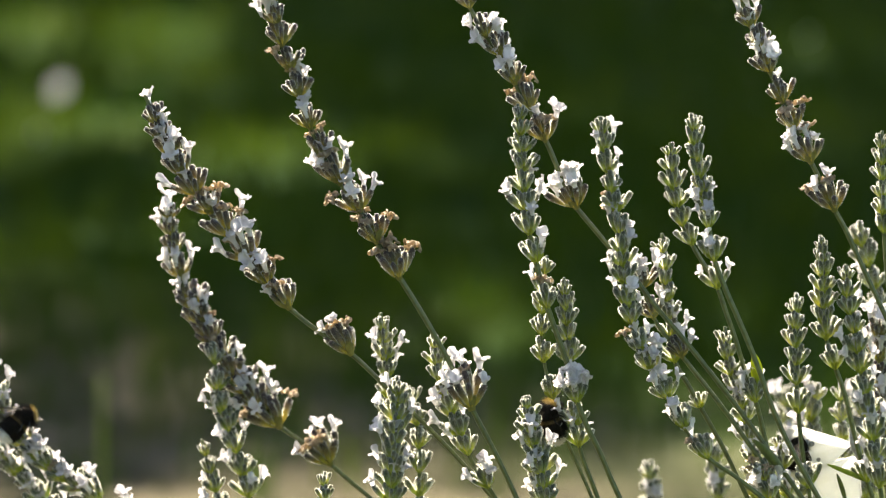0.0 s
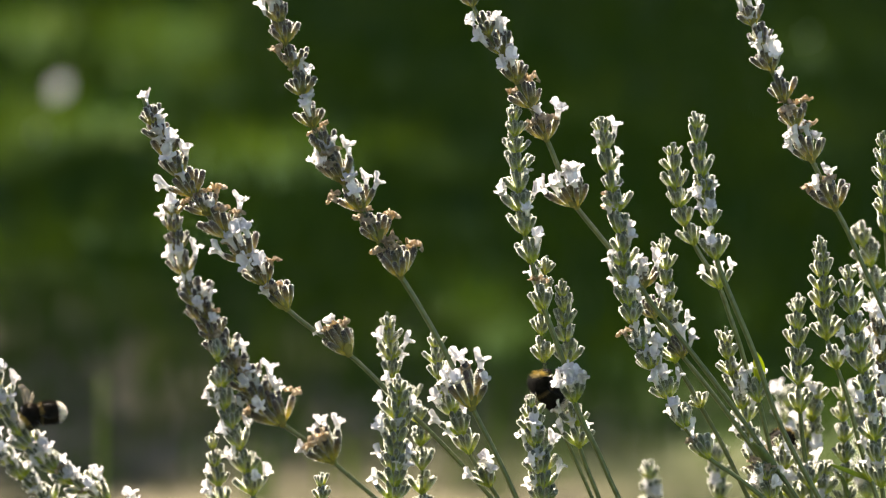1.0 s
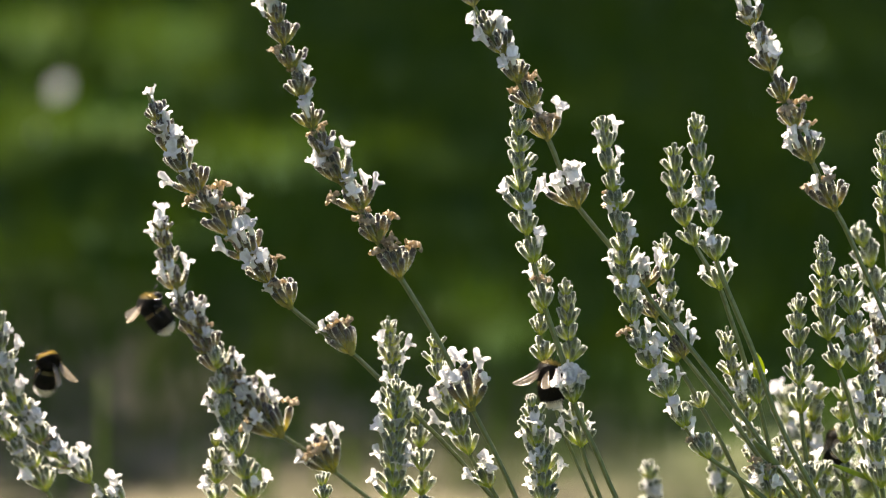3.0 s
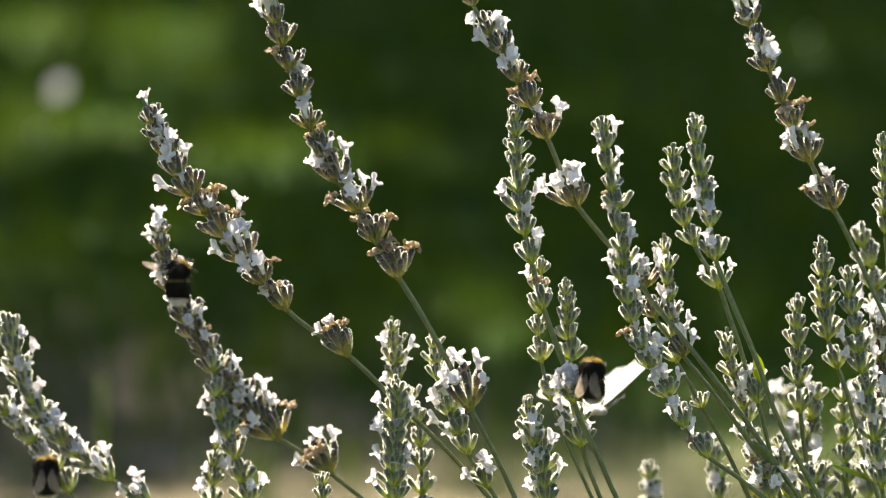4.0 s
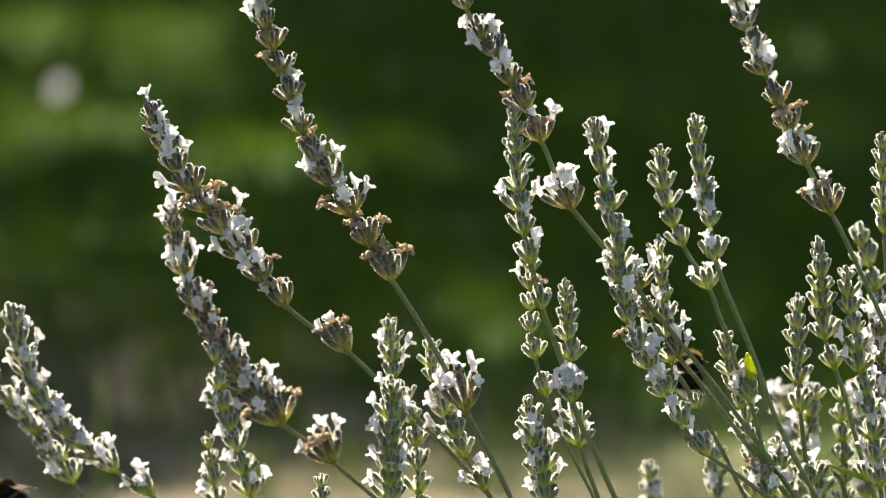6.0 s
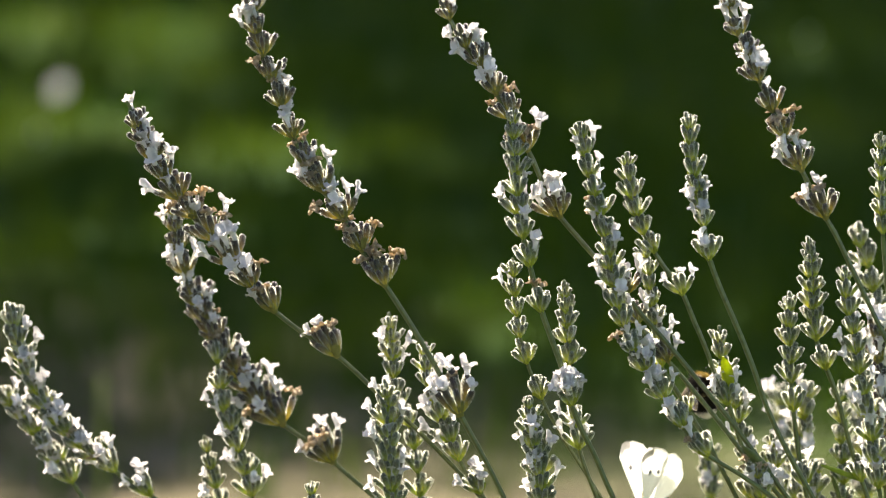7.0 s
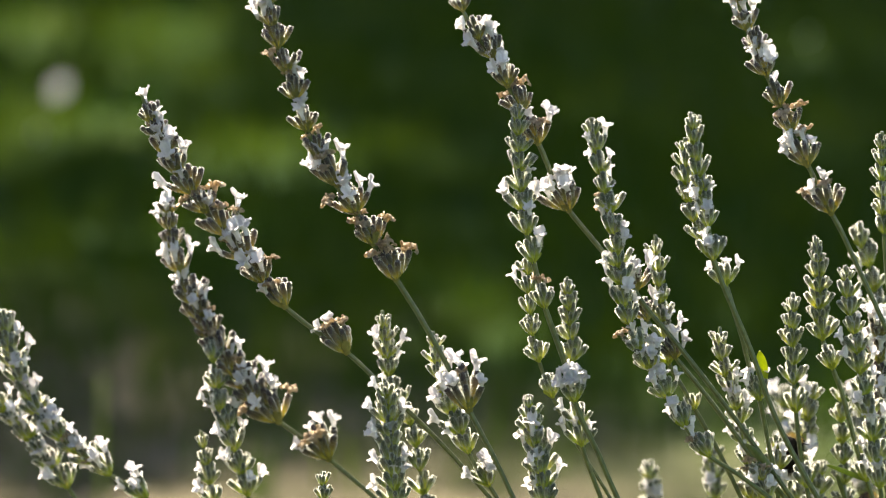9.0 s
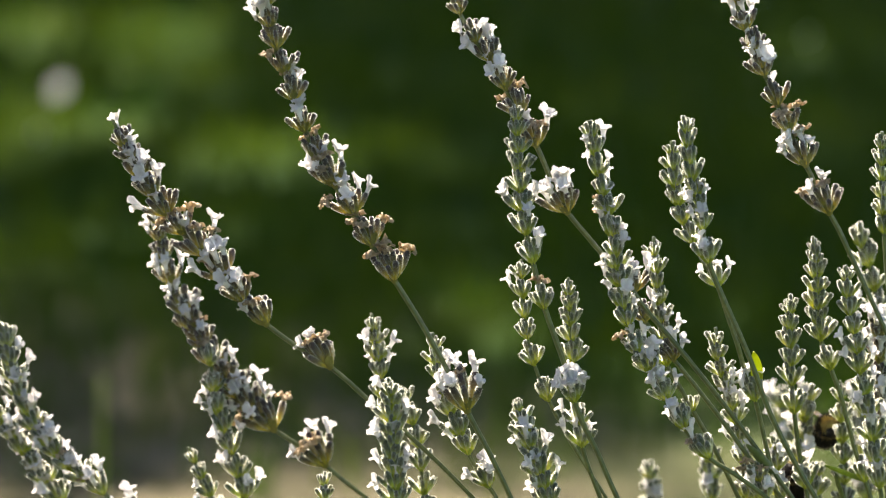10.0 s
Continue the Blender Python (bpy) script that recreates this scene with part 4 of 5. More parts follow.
def bumblebee(label):
    """Head towards +x, back up, about 16 mm long; the origin lies in its middle."""
    bee = new("bumblebee")
    up = Matrix.Translation((0.0010, 0, 0))
    curl = Matrix.Translation((0.0012, 0, -0.0008)) @ Matrix.Rotation(radians(-36), 4, "Y")
    part("abdomen", furry(-0.0050, 0, 0.0068, 0.0048, 0.0045, -0.56, 0.44, 2600, 0.0019, 1, FUR_BLACK, "abdomen"), bee, curl)
    part("abdomen_band", furry(-0.0050, 0, 0.00685, 0.00485, 0.00455, 0.46, 0.64, 500, 0.0019, 2, FUR_DULL, "abdomen_band"), bee, curl, "dull yellow fur band")
    part("tail", furry(-0.0050, 0, 0.0068, 0.0048, 0.0045, -0.995, -0.52, 1500, 0.0017, 3, FUR_WHITE, "tail"), bee, curl, "white furry tail")
    part("thorax", furry(0.0025, 0.0007, 0.0041, 0.0044, 0.0041, -0.98, 0.66, 3000, 0.0024, 4, FUR_BLACK, "thorax"), bee, up)
    part("collar", furry(0.0025, 0.0007, 0.0041, 0.0044, 0.0041, 0.64, 0.96, 900, 0.0021, 5, FUR_YELLOW, "collar"), bee, up, "yellow furry collar")
    head = part("head", furry(0.0061, -0.0024, 0.0017, 0.0020, 0.0021, -0.95, 0.95, 260, 0.0007, 6, FUR_BLACK, "head"), bee, up)
    for s in (-1, 1):
        part("eye", mesh_of("eye", *rings([(-0.0008, 0, 0), (-0.0004, 0, 0), (0.0004, 0, 0), (0.0008, 0, 0)], [0.0002, 0.0006, 0.0006, 0.0002], 8), CHITIN), head, pose(0.0066, s * 0.0017, -0.0020, 0, 80, 0))
        line = smooth([(0.0076, s * 0.0006, -0.0018), (0.0094, s * 0.0014, -0.0014), (0.0108, s * 0.0024, -0.0028)], 4)
        part("antenna", mesh_of("antenna", *rings(line, [0.00014] * len(line), 6), CHITIN), head)
        for k, (x, spread, back) in enumerate(((0.0042, 0.0040, 0.0018), (0.0028, 0.0050, -0.0006), (0.0010, 0.0052, -0.0040))):
            line = smooth([(x, s * 0.0020, -0.0020), (x + back * 0.4, s * spread, -0.0012), (x + back * 0.8, s * (spread + 0.0008), -0.0040), (x + back * 1.3, s * (spread + 0.0004), -0.0052)], 4)
            part("leg", mesh_of("leg", *rings(line, [0.00042 - 0.00028 * i / len(line) for i in range(len(line))], 6), CHITIN), bee, up)
    wings = []
    for s in (-1, 1):
        big, small = wing_mesh("forewing", 0.0128, 0.0046, BEE_WING), wing_mesh("hindwing", 0.0095, 0.0036, BEE_WING)
        flip = Matrix.Diagonal((1, s, 1, 1))
        for me in (big, small):
            me.transform(flip)
        root = Matrix.Translation((0.0030, s * 0.0016, 0.0043))
        a = part("forewing", big, bee, root @ pose(0, 0, 0, 0, -16, 0) @ pose(0, 0, 0, s * 14, 0, s * 80), "smoky transparent wing")
        b = part("hindwing", small, bee, Matrix.Translation((0.0016, s * 0.0016, 0.0041)) @ pose(0, 0, 0, 0, -16, 0) @ pose(0, 0, 0, s * 10, 0, s * 82), "smoky transparent wing")
        wings += [a, b]
    bee.scale = (0.68, 0.68, 0.68)
    tagged(bee, label, "bumblebee", "bumblebees on the lavender")
    return bee


def butterfly(label):
    """Head towards +x; wings hinge on the x axis."""
    fly = new("butterfly")
    body = smooth([(0.0085, 0, 0), (0.006, 0, 0.0004), (0.001, 0, 0.0006), (-0.004, 0, 0), (-0.012, 0, -0.001)], 4)
    radii = [np.interp(i / len(body), (0, 0.1, 0.2, 0.45, 0.6, 0.9, 1), (0.0006, 0.0013, 0.0012, 0.0021, 0.0015, 0.0014, 0.0005)) for i in range(len(body))]
    part("body", mesh_of("body", *rings(body, radii, 10), BODY_GREY), fly, None, "grey downy body")
    for s in (-1, 1):
        line = smooth([(0.008, s * 0.0004, 0.0006), (0.013, s * 0.003, 0.0035), (0.017, s * 0.0055, 0.005)], 5)
        part("antenna", mesh_of("antenna", *rings(line, [0.00012] * (len(line) - 2) + [0.0004, 0.0003], 6), BODY_GREY), fly)
        fore = fan_wing("forewing", 0.0275, 30, -32, 0.26, WING_WHITE, WING_TIP)
        hind = fan_wing("hindwing", 0.0215, 26, -58, 0.06, WING_WHITE)
        for me in (fore, hind):
            me.transform(Matrix.Diagonal((1, s, 1, 1)))
        wing = part("forewing", fore, fly, pose(0.002, s * 0.0012, 0.0012), "white wing with a grey tip")
        for x, y, r in ((0.0035, 0.0150, 0.0011), (-0.0030, 0.0140, 0.0008)):
            spot = rings([(0, 0, -0.0003), (0, 0, -0.0002), (0, 0, 0.0002), (0, 0, 0.0003)], [r * 0.8, r, r, r * 0.8], 10)
            part("wing_spot", mesh_of("wing_spot", *spot, BODY_GREY), wing, pose(x, s * y, 0.0003), "small grey spot")
        part("hindwing", hind, fly, pose(-0.003, s * 0.0012, 0.0009, 0, 0, s * 25), "plain white wing")
    fly.scale = (0.77, 0.77, 0.77)
    tagged(fly, label, "butterfly")
    return fly


bee_a = bumblebee("black bumblebee with yellow bands and white tail on a flower")
bee_b = tagged(copy_thing(bee_a, Matrix.Identity(4)), "black bumblebee with a white tail climbing a swaying stem")
bee_c = tagged(copy_thing(bee_a, Matrix.Identity(4)), "black bumblebee with yellow bands and white tail visiting flowers")
bee_d = tagged(copy_thing(bee_a, Matrix.Identity(4)), "black bumblebee half hidden among pale flowers")
white_butterfly = butterfly("white butterfly with grey wing tips fluttering past")


# ---- what moves ----


def sway(spike, rows):
    """Rows of a stem in the breeze: seconds, shift of its foot in mm (x, z) and lean in degrees."""
    x, y, z = spike.location
    return [(t, pose(x + dx / 1000, y, z + dz / 1000, 0, lean, 0)) for t, dx, dz, lean in rows]


def flight(rows):
    """Rows of an insect: seconds, place in mm, then pitch (nose up), heading and roll in degrees."""
    return [(t, Matrix.Translation((x / 1000, y / 1000, z / 1000)) @ Matrix.Rotation(radians(head), 4, "Z") @ Matrix.Rotation(radians(-pitch), 4, "Y") @ Matrix.Rotation(radians(roll), 4, "X"))
            for t, x, y, z, pitch, head, roll in rows]


def spread_wings(bee, rows):
    """Bee wings: seconds, and how far they are spread, from 0 (folded along the back) to 1."""
    for wing in bee.children:
        if wing.name.startswith(("forewing", "hindwing")):
            at, s = wing.location.copy(), 1 if wing.location.y > 0 else -1
            walk(wing, [(t, Matrix.Translation(at) @ pose(0, 0, 0, 0, -16 + 46 * k, 0) @ pose(0, 0, 0, s * (14 + 14 * k), 0, s * (80 - 55 * k))) for t, k in rows])


def motions():
    walk(stem_a, sway(stem_a, [(0, 5.9, 2.8, -0.71), (0.5, 2.8, 2.6, -0.48), (1, 7.5, 3.5, -0.92), (1.5, 2.6, 1, -0.33), (2, -1.7, -0.8, 0.22), (2.5, 0, 0, 0), (4, 6, 2.8, -0.8), (4.5, 5.2, 2.2, -0.7), (5, 2.5, 0.7, -0.35), (5.5, 2.5, 1, -0.35), (7, 11.4, 6.8, -1.66), (7.5, 13.1, 6.8, -1.75), (8, 19.7, 9.7, -2.65), (8.5, 4.7, 5.7, -0.89), (9, 5, 3.2, -0.73), (9.5, 7.6, 3.5, -1.03), (10, 26.9, 12.7, -3.45)]))
    walk(stem_b, sway(stem_b, [(0, 4, 1, -0.43), (0.5, 1.6, 0.6, -0.16), (1, 0, 0, 0), (1.5, -1.1, -0.1, 0.11), (2, -1.1, -0.1, 0.11), (2.5, 0, 0, 0), (4, 2.2, 0.4, -0.27), (4.5, 2.2, 0.4, -0.27), (5, 3.8, 0.8, -0.43), (5.5, 5, 1.1, -0.59), (7, 11.6, 2.1, -1.55), (7.5, 9.1, 1.6, -1.18), (8, 7.2, 1.3, -0.91), (8.5, 5.7, 1, -0.8), (9, 4.8, 0.9, -0.59), (9.5, 6.9, 1.3, -0.86), (10, 4.3, 0.6, -0.59)]))
    walk(stem_c, sway(stem_c, [(0, 7.4, 2.9, -0.75), (0.5, 3.4, 1.3, -0.38), (1, -0.5, -0.3, 0), (1.5, -0.3, -0, 0), (2, -2.5, -0.8, 0.23), (2.5, 0, 0, 0), (4, 1.3, 0.5, -0.14), (4.5, -0.5, -0.3, 0), (5, 3.5, 1.3, -0.37), (5.5, 2, 0.8, -0.23), (7, 14.1, 5, -1.82), (7.5, 9.7, 3.3, -1.3), (8, 13.8, 5, -1.68), (8.5, 8.3, 3.3, -1.07), (9, 3.6, 1.3, -0.59), (9.5, 5.5, 1.8, -0.73), (10, 8.2, 2.7, -1.06)]))
    walk(stem_d, sway(stem_d, [(0, -21.8, -7.3, 2.19), (0.5, -25.3, -9, 2.64), (1, -23.7, -7.9, 2.49), (1.5, -28.4, -9.8, 3.02), (2, -10.8, -4.7, 1.2), (2.5, 0, 0, 0), (4, -0.8, -1.1, -0.05), (4.5, 1.6, 0.1, -0.32), (5, 12.3, 5.6, -1.47), (5.5, -18.7, -6.2, 1.97), (7, -24.6, -8.3, 2.59), (7.5, -20.8, -5.9, 2.12), (8, -11.3, -2.2, 1.05), (8.5, -16.6, -3.5, 1.6), (9, -22.4, -6, 2.23), (9.5, -19.3, -5.3, 1.91), (10, -8.7, -1.6, 0.64)]))
    walk(stem_e, sway(stem_e, [(0, 1.4, 0.8, -0.19), (0.5, 3.1, 1.6, -0.35), (1, 1.6, 0.8, -0.19), (1.5, 3.1, 1.6, -0.32), (2, -1.5, -0.8, 0.16), (2.5, 0, 0, 0), (4, 1.2, 0.8, -0.15), (4.5, 1.6, 0.8, -0.19), (5, 1.2, 0.5, -0.15), (5.5, 3.1, 1.6, -0.35), (7, 34.9, 18.9, -3.79), (7.5, 28.5, 15.3, -3.11), (8, 24.6, 13.1, -2.7), (8.5, 22.2, 11.9, -2.4), (9, 17.9, 9.4, -1.91), (9.5, 12.8, 6.6, -1.4), (10, 19.7, 9.9, -2.12)]))
    walk(stem_f, sway(stem_f, [(0, 4.3, 0.9, -0.42), (0.5, -0.1, -0.2, -0.02), (1, 1.5, 0.3, -0.13), (1.5, -3, -0.8, 0.28), (2, 0, 0, 0), (2.5, 0, 0, 0), (4, 4.1, 0.9, -0.42), (4.5, 2.7, 0.4, -0.29), (5, -0.1, -0.2, -0.02), (5.5, 2.7, 0.4, -0.29), (7, 10.5, 1, -1.23), (7.5, 7.6, 0.9, -0.98), (8, 3.2, -0.1, -0.43), (8.5, 3.3, -0.1, -0.41), (9, 3.3, -0.1, -0.41), (9.5, 6.5, 0.8, -0.82), (10, 2.8, -0.1, -0.41)]))
    walk(stem_g, sway(stem_g, [(0, 4.5, 0.9, -0.36), (0.5, 0.2, 0.2, 0.04), (1, 10.5, 2.5, -1.05), (1.5, 2.3, 0.6, -0.12), (2, 5.8, 1.3, -0.54), (2.5, 0, 0, 0), (4, 6.6, 1.4, -0.68), (4.5, 6.9, 1.3, -0.73), (5, 2, 0.8, -0.1), (5.5, 4.4, 1.4, -0.38), (7, 6, 0.6, -0.67), (7.5, 7.3, 1.2, -0.72), (8, 2.3, 0.4, -0.21), (8.5, 5.1, 0.9, -0.53), (9, 4.3, 1.1, -0.41), (9.5, 5.9, 1.3, -0.58), (10, 5.9, 1.3, -0.58)]))
    walk(stem_m, sway(stem_m, [(0, 0, 0, 0), (0.5, 0, 0, 0), (1, 0, 0, 0), (1.5, 0, 0, 0), (2, 0, 0, 0), (2.5, 0, 0, 0), (4, 8.6, 2.1, -0.95), (4.5, 9.4, 2.1, -1.03), (5, 9.5, 2.1, -1.03), (5.5, 9, 2.1, -1.03), (7, 83.8, 26.9, -9.18), (7.5, 82, 26, -8.79), (8, 80.2, 25, -8.68), (8.5, 82.3, 26.5, -8.8), (9, 73.8, 22.3, -7.76), (9.5, 70.3, 21, -7.44), (10, 81.2, 24.5, -8.68)]))
    walk(stem_k, sway(stem_k, [(0, -3.8, -0.5, 0.34), (0.5, 2.8, 0.9, -0.34), (1, 5.9, 1, -0.67), (1.5, 9.2, 1.9, -0.99), (2, 9.7, 2.1, -1.02), (2.5, 0, 0, 0), (4, -0.2, 0.1, 0.02), (4.5, -6.4, -1.2, 0.67), (5, -8.6, -1.1, 0.98), (5.5, -5.7, -0.6, 0.65), (7, -3.8, -1.3, 0.34), (7.5, -3.1, -0.8, 0.32), (8, -6.1, -1.2, 0.67), (8.5, -6.4, -1.2, 0.67), (9, -3, -0.4, 0.34), (9.5, -6.1, -1, 0.67), (10, -6.1, -1.2, 0.67)]))
    walk(stem_n, sway(stem_n, [(0, 32.4, 3.3, -3.5), (0.5, 6.1, 0.8, -0.68), (1, 6.1, 0.5, -0.68), (1.5, -6, -0.2, 0.64), (2, 0.8, 0.2, -0.08), (2.5, 0, 0, 0), (4, 26.7, 2.7, -2.86), (4.5, 12, 0.8, -1.31), (5, 29.5, 3.3, -3.11), (5.5, 32.9, 3.5, -3.5), (7, 8.8, 0.4, -1.02), (7.5, 42.2, 4.7, -4.54), (8, 104.6, 18.3, -11.36), (8.5, 56.7, 7.5, -6.12), (9, 20.4, 2, -2.21), (9.5, 52.1, 6.5, -5.6), (10, 95, 15.4, -10.27)]))
    walk(stem_l, sway(stem_l, [(0, 5.4, 1.4, -0.59), (0.5, 6.1, 1.5, -0.66), (1, 5.6, 1.4, -0.59), (1.5, -0.3, -0, 0), (2, 0.2, 0, -0), (2.5, 0, 0, 0), (4, 5.9, 1.4, -0.59), (4.5, -0.7, -0.2, 0.03), (5, 5.6, 1.4, -0.59), (5.5, 5.6, 1.4, -0.59), (7, 18.7, 4.8, -2.34), (7.5, 10.4, 2.5, -1.43), (8, 16.5, 4.3, -2.04), (8.5, 11.9, 3.1, -1.47), (9, 6.6, 1.7, -0.89), (9.5, 10, 2.6, -1.2), (10, 5.7, 1.1, -0.85)]))
    walk(stem_lb, sway(stem_lb, [(0, 5.4, 2.4, -0.59), (0.5, 6.1, 2.6, -0.66), (1, 5.6, 2.4, -0.59), (1.5, -0.3, -0, 0), (2, 0.2, 0, -0), (2.5, 0, 0, 0), (4, 5.9, 2.4, -0.59), (4.5, -0.7, -0.2, 0.03), (5, 5.6, 2.4, -0.59), (5.5, 5.6, 2.4, -0.59), (7, 18.6, 8.8, -2.34), (7.5, 10.4, 5, -1.43), (8, 16.5, 7.7, -2.04), (8.5, 11.9, 5.6, -1.47), (9, 6.6, 3.2, -0.89), (9.5, 10, 4.6, -1.2), (10, 5.7, 2.5, -0.85)]))
    walk(stem_h, sway(stem_h, [(0, 4.2, 1.3, -0.45), (0.5, -0.8, -0.1, 0.03), (1, 0, 0.3, -0), (1.5, 0, 0, 0), (2, 0, 0, 0), (2.5, 0, 0, 0), (4, 3.6, 1.1, -0.36), (4.5, 3, 0.9, -0.31), (5, -1.3, -0.4, 0.08), (5.5, -1.1, -0.4, 0.08), (7, 1.5, 1.2, -0.33), (7.5, 9.7, 3.3, -1.13), (8, 1.5, 0.9, -0.33), (8.5, 9.7, 3.5, -1.13), (9, 2.8, 1.2, -0.34), (9.5, 7, 2.2, -0.78), (10, 10.3, 3.1, -1.19)]))
    walk(stem_i, sway(stem_i, [(0, 2.2, 0.6, -0.32), (0.5, 0.1, 0.4, -0.05), (1, 4.9, 0.9, -0.52), (1.5, 0.4, 0.3, -0.03), (2, -6, -0.7, 0.59), (2.5, 0, 0, 0), (4, 3.1, 0.5, -0.35), (4.5, -0.3, 0, -0.02), (5, 1.3, 0.1, -0.18), (5.5, 3.1, 0.5, -0.35), (7, 30.3, 5.2, -4.05), (7.5, 2.6, -0.9, -1.12), (8, 9, -3.5, -1.76), (8.5, -36.4, -3.3, 3.45), (9, -19.2, -1.2, 2), (9.5, -15.5, -1.2, 1.56), (10, -1.9, 0.4, 0.09)]))
    walk(stem_o, sway(stem_o, [(0, -0.8, -0, 0), (0.5, -0.5, -0, 0), (1, -0.5, -0, 0), (1.5, 0.3, 0, -0), (2, 0.3, 0, -0), (2.5, 0, 0, 0), (4, -0.3, -0.2, 0), (4.5, -0.3, -0.2, 0), (5, -0.3, -0.2, 0), (5.5, -0.3, -0.2, 0), (7, -2.6, 0.2, 0.01), (7.5, -3.4, -0.5, 0.02), (8, -4.5, -0.5, 0.02), (8.5, -1.6, 0.5, 0.01), (9, -2.4, -0.3, 0.01), (9.5, -1.3, -0, 0.01), (10, -3.7, -0.3, 0.02)]))
    walk(stem_p, sway(stem_p, [(0, -0.8, -0, 0), (0.5, -0.5, -0, 0), (1, -0.3, -0, 0), (1.5, -0.3, -0, 0), (2, 5, 0.3, -0.52), (2.5, 0, 0, 0), (4, 4.2, 0.4, -0.46), (4.5, 4.2, 0.4, -0.46), (5, 4.2, 0.3, -0.48), (5.5, 4.4, 0.3, -0.48), (7, 7.1, 1.4, -0.97), (7.5, 12.1, 1.7, -1.46), (8, 11.9, 2, -1.49), (8.5, 12.3, 1.7, -1.52), (9, 3.4, 0.6, -0.51), (9.5, 16.9, 2.3, -1.98), (10, 7.4, 0.7, -0.97)]))
    walk(stem_q, sway(stem_q, [(0, -9.6, -1.6, 0.89), (0.5, 1.8, 0.4, -0.23), (1, 1.8, 0.4, -0.23), (1.5, -1.4, -0.2, 0.12), (2, 0, 0, 0), (2.5, 0, 0, 0), (4, 3.3, 0.6, -0.35), (4.5, -0.1, -0.1, -0.01), (5, -0.1, -0.1, -0.01), (5.5, -0.1, -0.1, -0.01), (7, 3.4, 1.1, -0.69), (7.5, -0.5, 0.2, -0.23), (8, 2.8, 0.8, -0.58), (8.5, -0.7, 0.3, -0.16), (9, 1.2, 0.4, -0.29), (9.5, 0.3, 0.2, -0.21), (10, 1.1, 0.3, -0.33)]))
    walk(stem_r, sway(stem_r, [(0, -0.5, -0, 0), (0.5, 0, 0, 0), (1, 0, 0, 0), (1.5, 0, 0, 0), (2, 0, 0, 0), (2.5, 0, 0, 0), (4, 0, -0.2, 0), (4.5, -0.3, -0.2, 0), (5, -0.3, -0.2, 0), (5.5, -0.3, -0.2, 0), (7, -0.8, -0.2, 0), (7.5, -0.5, -0.2, 0), (8, -0.5, -0.5, 0), (8.5, -0.3, -0.2, 0), (9, -0.5, -0.2, 0), (9.5, -0.5, -0.2, 0), (10, -0.5, -0.2, 0)]))
    walk(stem_s, sway(stem_s, [(0, -0.5, -0, 0), (0.5, 0, 0, 0), (1, 0, 0, 0), (1.5, 0, 0, 0), (2, 0, 0, 0), (2.5, 0, 0, 0), (4, 0, -0.3, 0), (4.5, -0.3, -0.3, 0), (5, -0.3, -0.3, 0), (5.5, -0.3, -0.3, 0), (7, -0.8, -0.3, 0), (7.5, -0.5, -0.3, 0), (8, -0.5, -0.5, 0), (8.5, -0.3, -0.3, 0), (9, -0.5, -0.3, 0), (9.5, -0.5, -0.3, 0), (10, -0.5, -0.3, 0)]))
    walk(stem_t, sway(stem_t, [(0, -0.5, -0, 0), (0.5, 0, 0, 0), (1, 0, 0, 0), (1.5, 0, 0, 0), (2, 0, 0, 0), (2.5, 0, 0, 0), (4, 0, -0.2, 0), (4.5, -0.3, -0.2, 0), (5, -0.3, -0.2, 0), (5.5, -0.3, -0.2, 0), (7, -0.8, -0.2, 0), (7.5, -0.5, -0.2, 0), (8, -0.5, -0.5, 0), (8.5, -0.3, -0.2, 0), (9, -0.5, -0.2, 0), (9.5, -0.5, -0.2, 0), (10, -0.5, -0.2, 0)]))
    walk(stem_u, sway(stem_u, [(0, -0.8, 0, 0), (0.5, -0.5, 0, 0), (1, -0.3, 0, 0), (1.5, -0.3, 0, 0), (2, -0.3, -0.3, 0), (2.5, 0, 0, 0), (4, -0.5, 0, 0), (4.5, -0.5, 0, 0), (5, -0.8, -0.3, 0), (5.5, -0.5, -0.3, 0), (7, -3, 0.5, 0.01), (7.5, -3, 0.3, 0.01), (8, -3.5, 0.5, 0.02), (8.5, -3.5, 0, 0.02), (9, -1.9, 0, 0.01), (9.5, -3.5, 0.3, 0.02), (10, -2.7, -0.3, 0.01)]))
    walk(stem_v, sway(stem_v, [(0, -0.5, -0, 0), (0.5, 0, 0, 0), (1, 0, 0, 0), (1.5, 0, 0, 0), (2, 0, 0, 0), (2.5, 0, 0, 0), (4, 0, -0.3, 0), (4.5, -0.3, -0.3, 0), (5, -0.3, -0.3, 0), (5.5, -0.3, -0.3, 0), (7, -0.8, -0.3, 0), (7.5, -0.5, -0.3, 0), (8, -0.5, -0.5, 0), (8.5, -0.3, -0.3, 0), (9, -0.5, -0.3, 0), (9.5, -0.5, -0.3, 0), (10, -0.5, -0.3, 0)]))
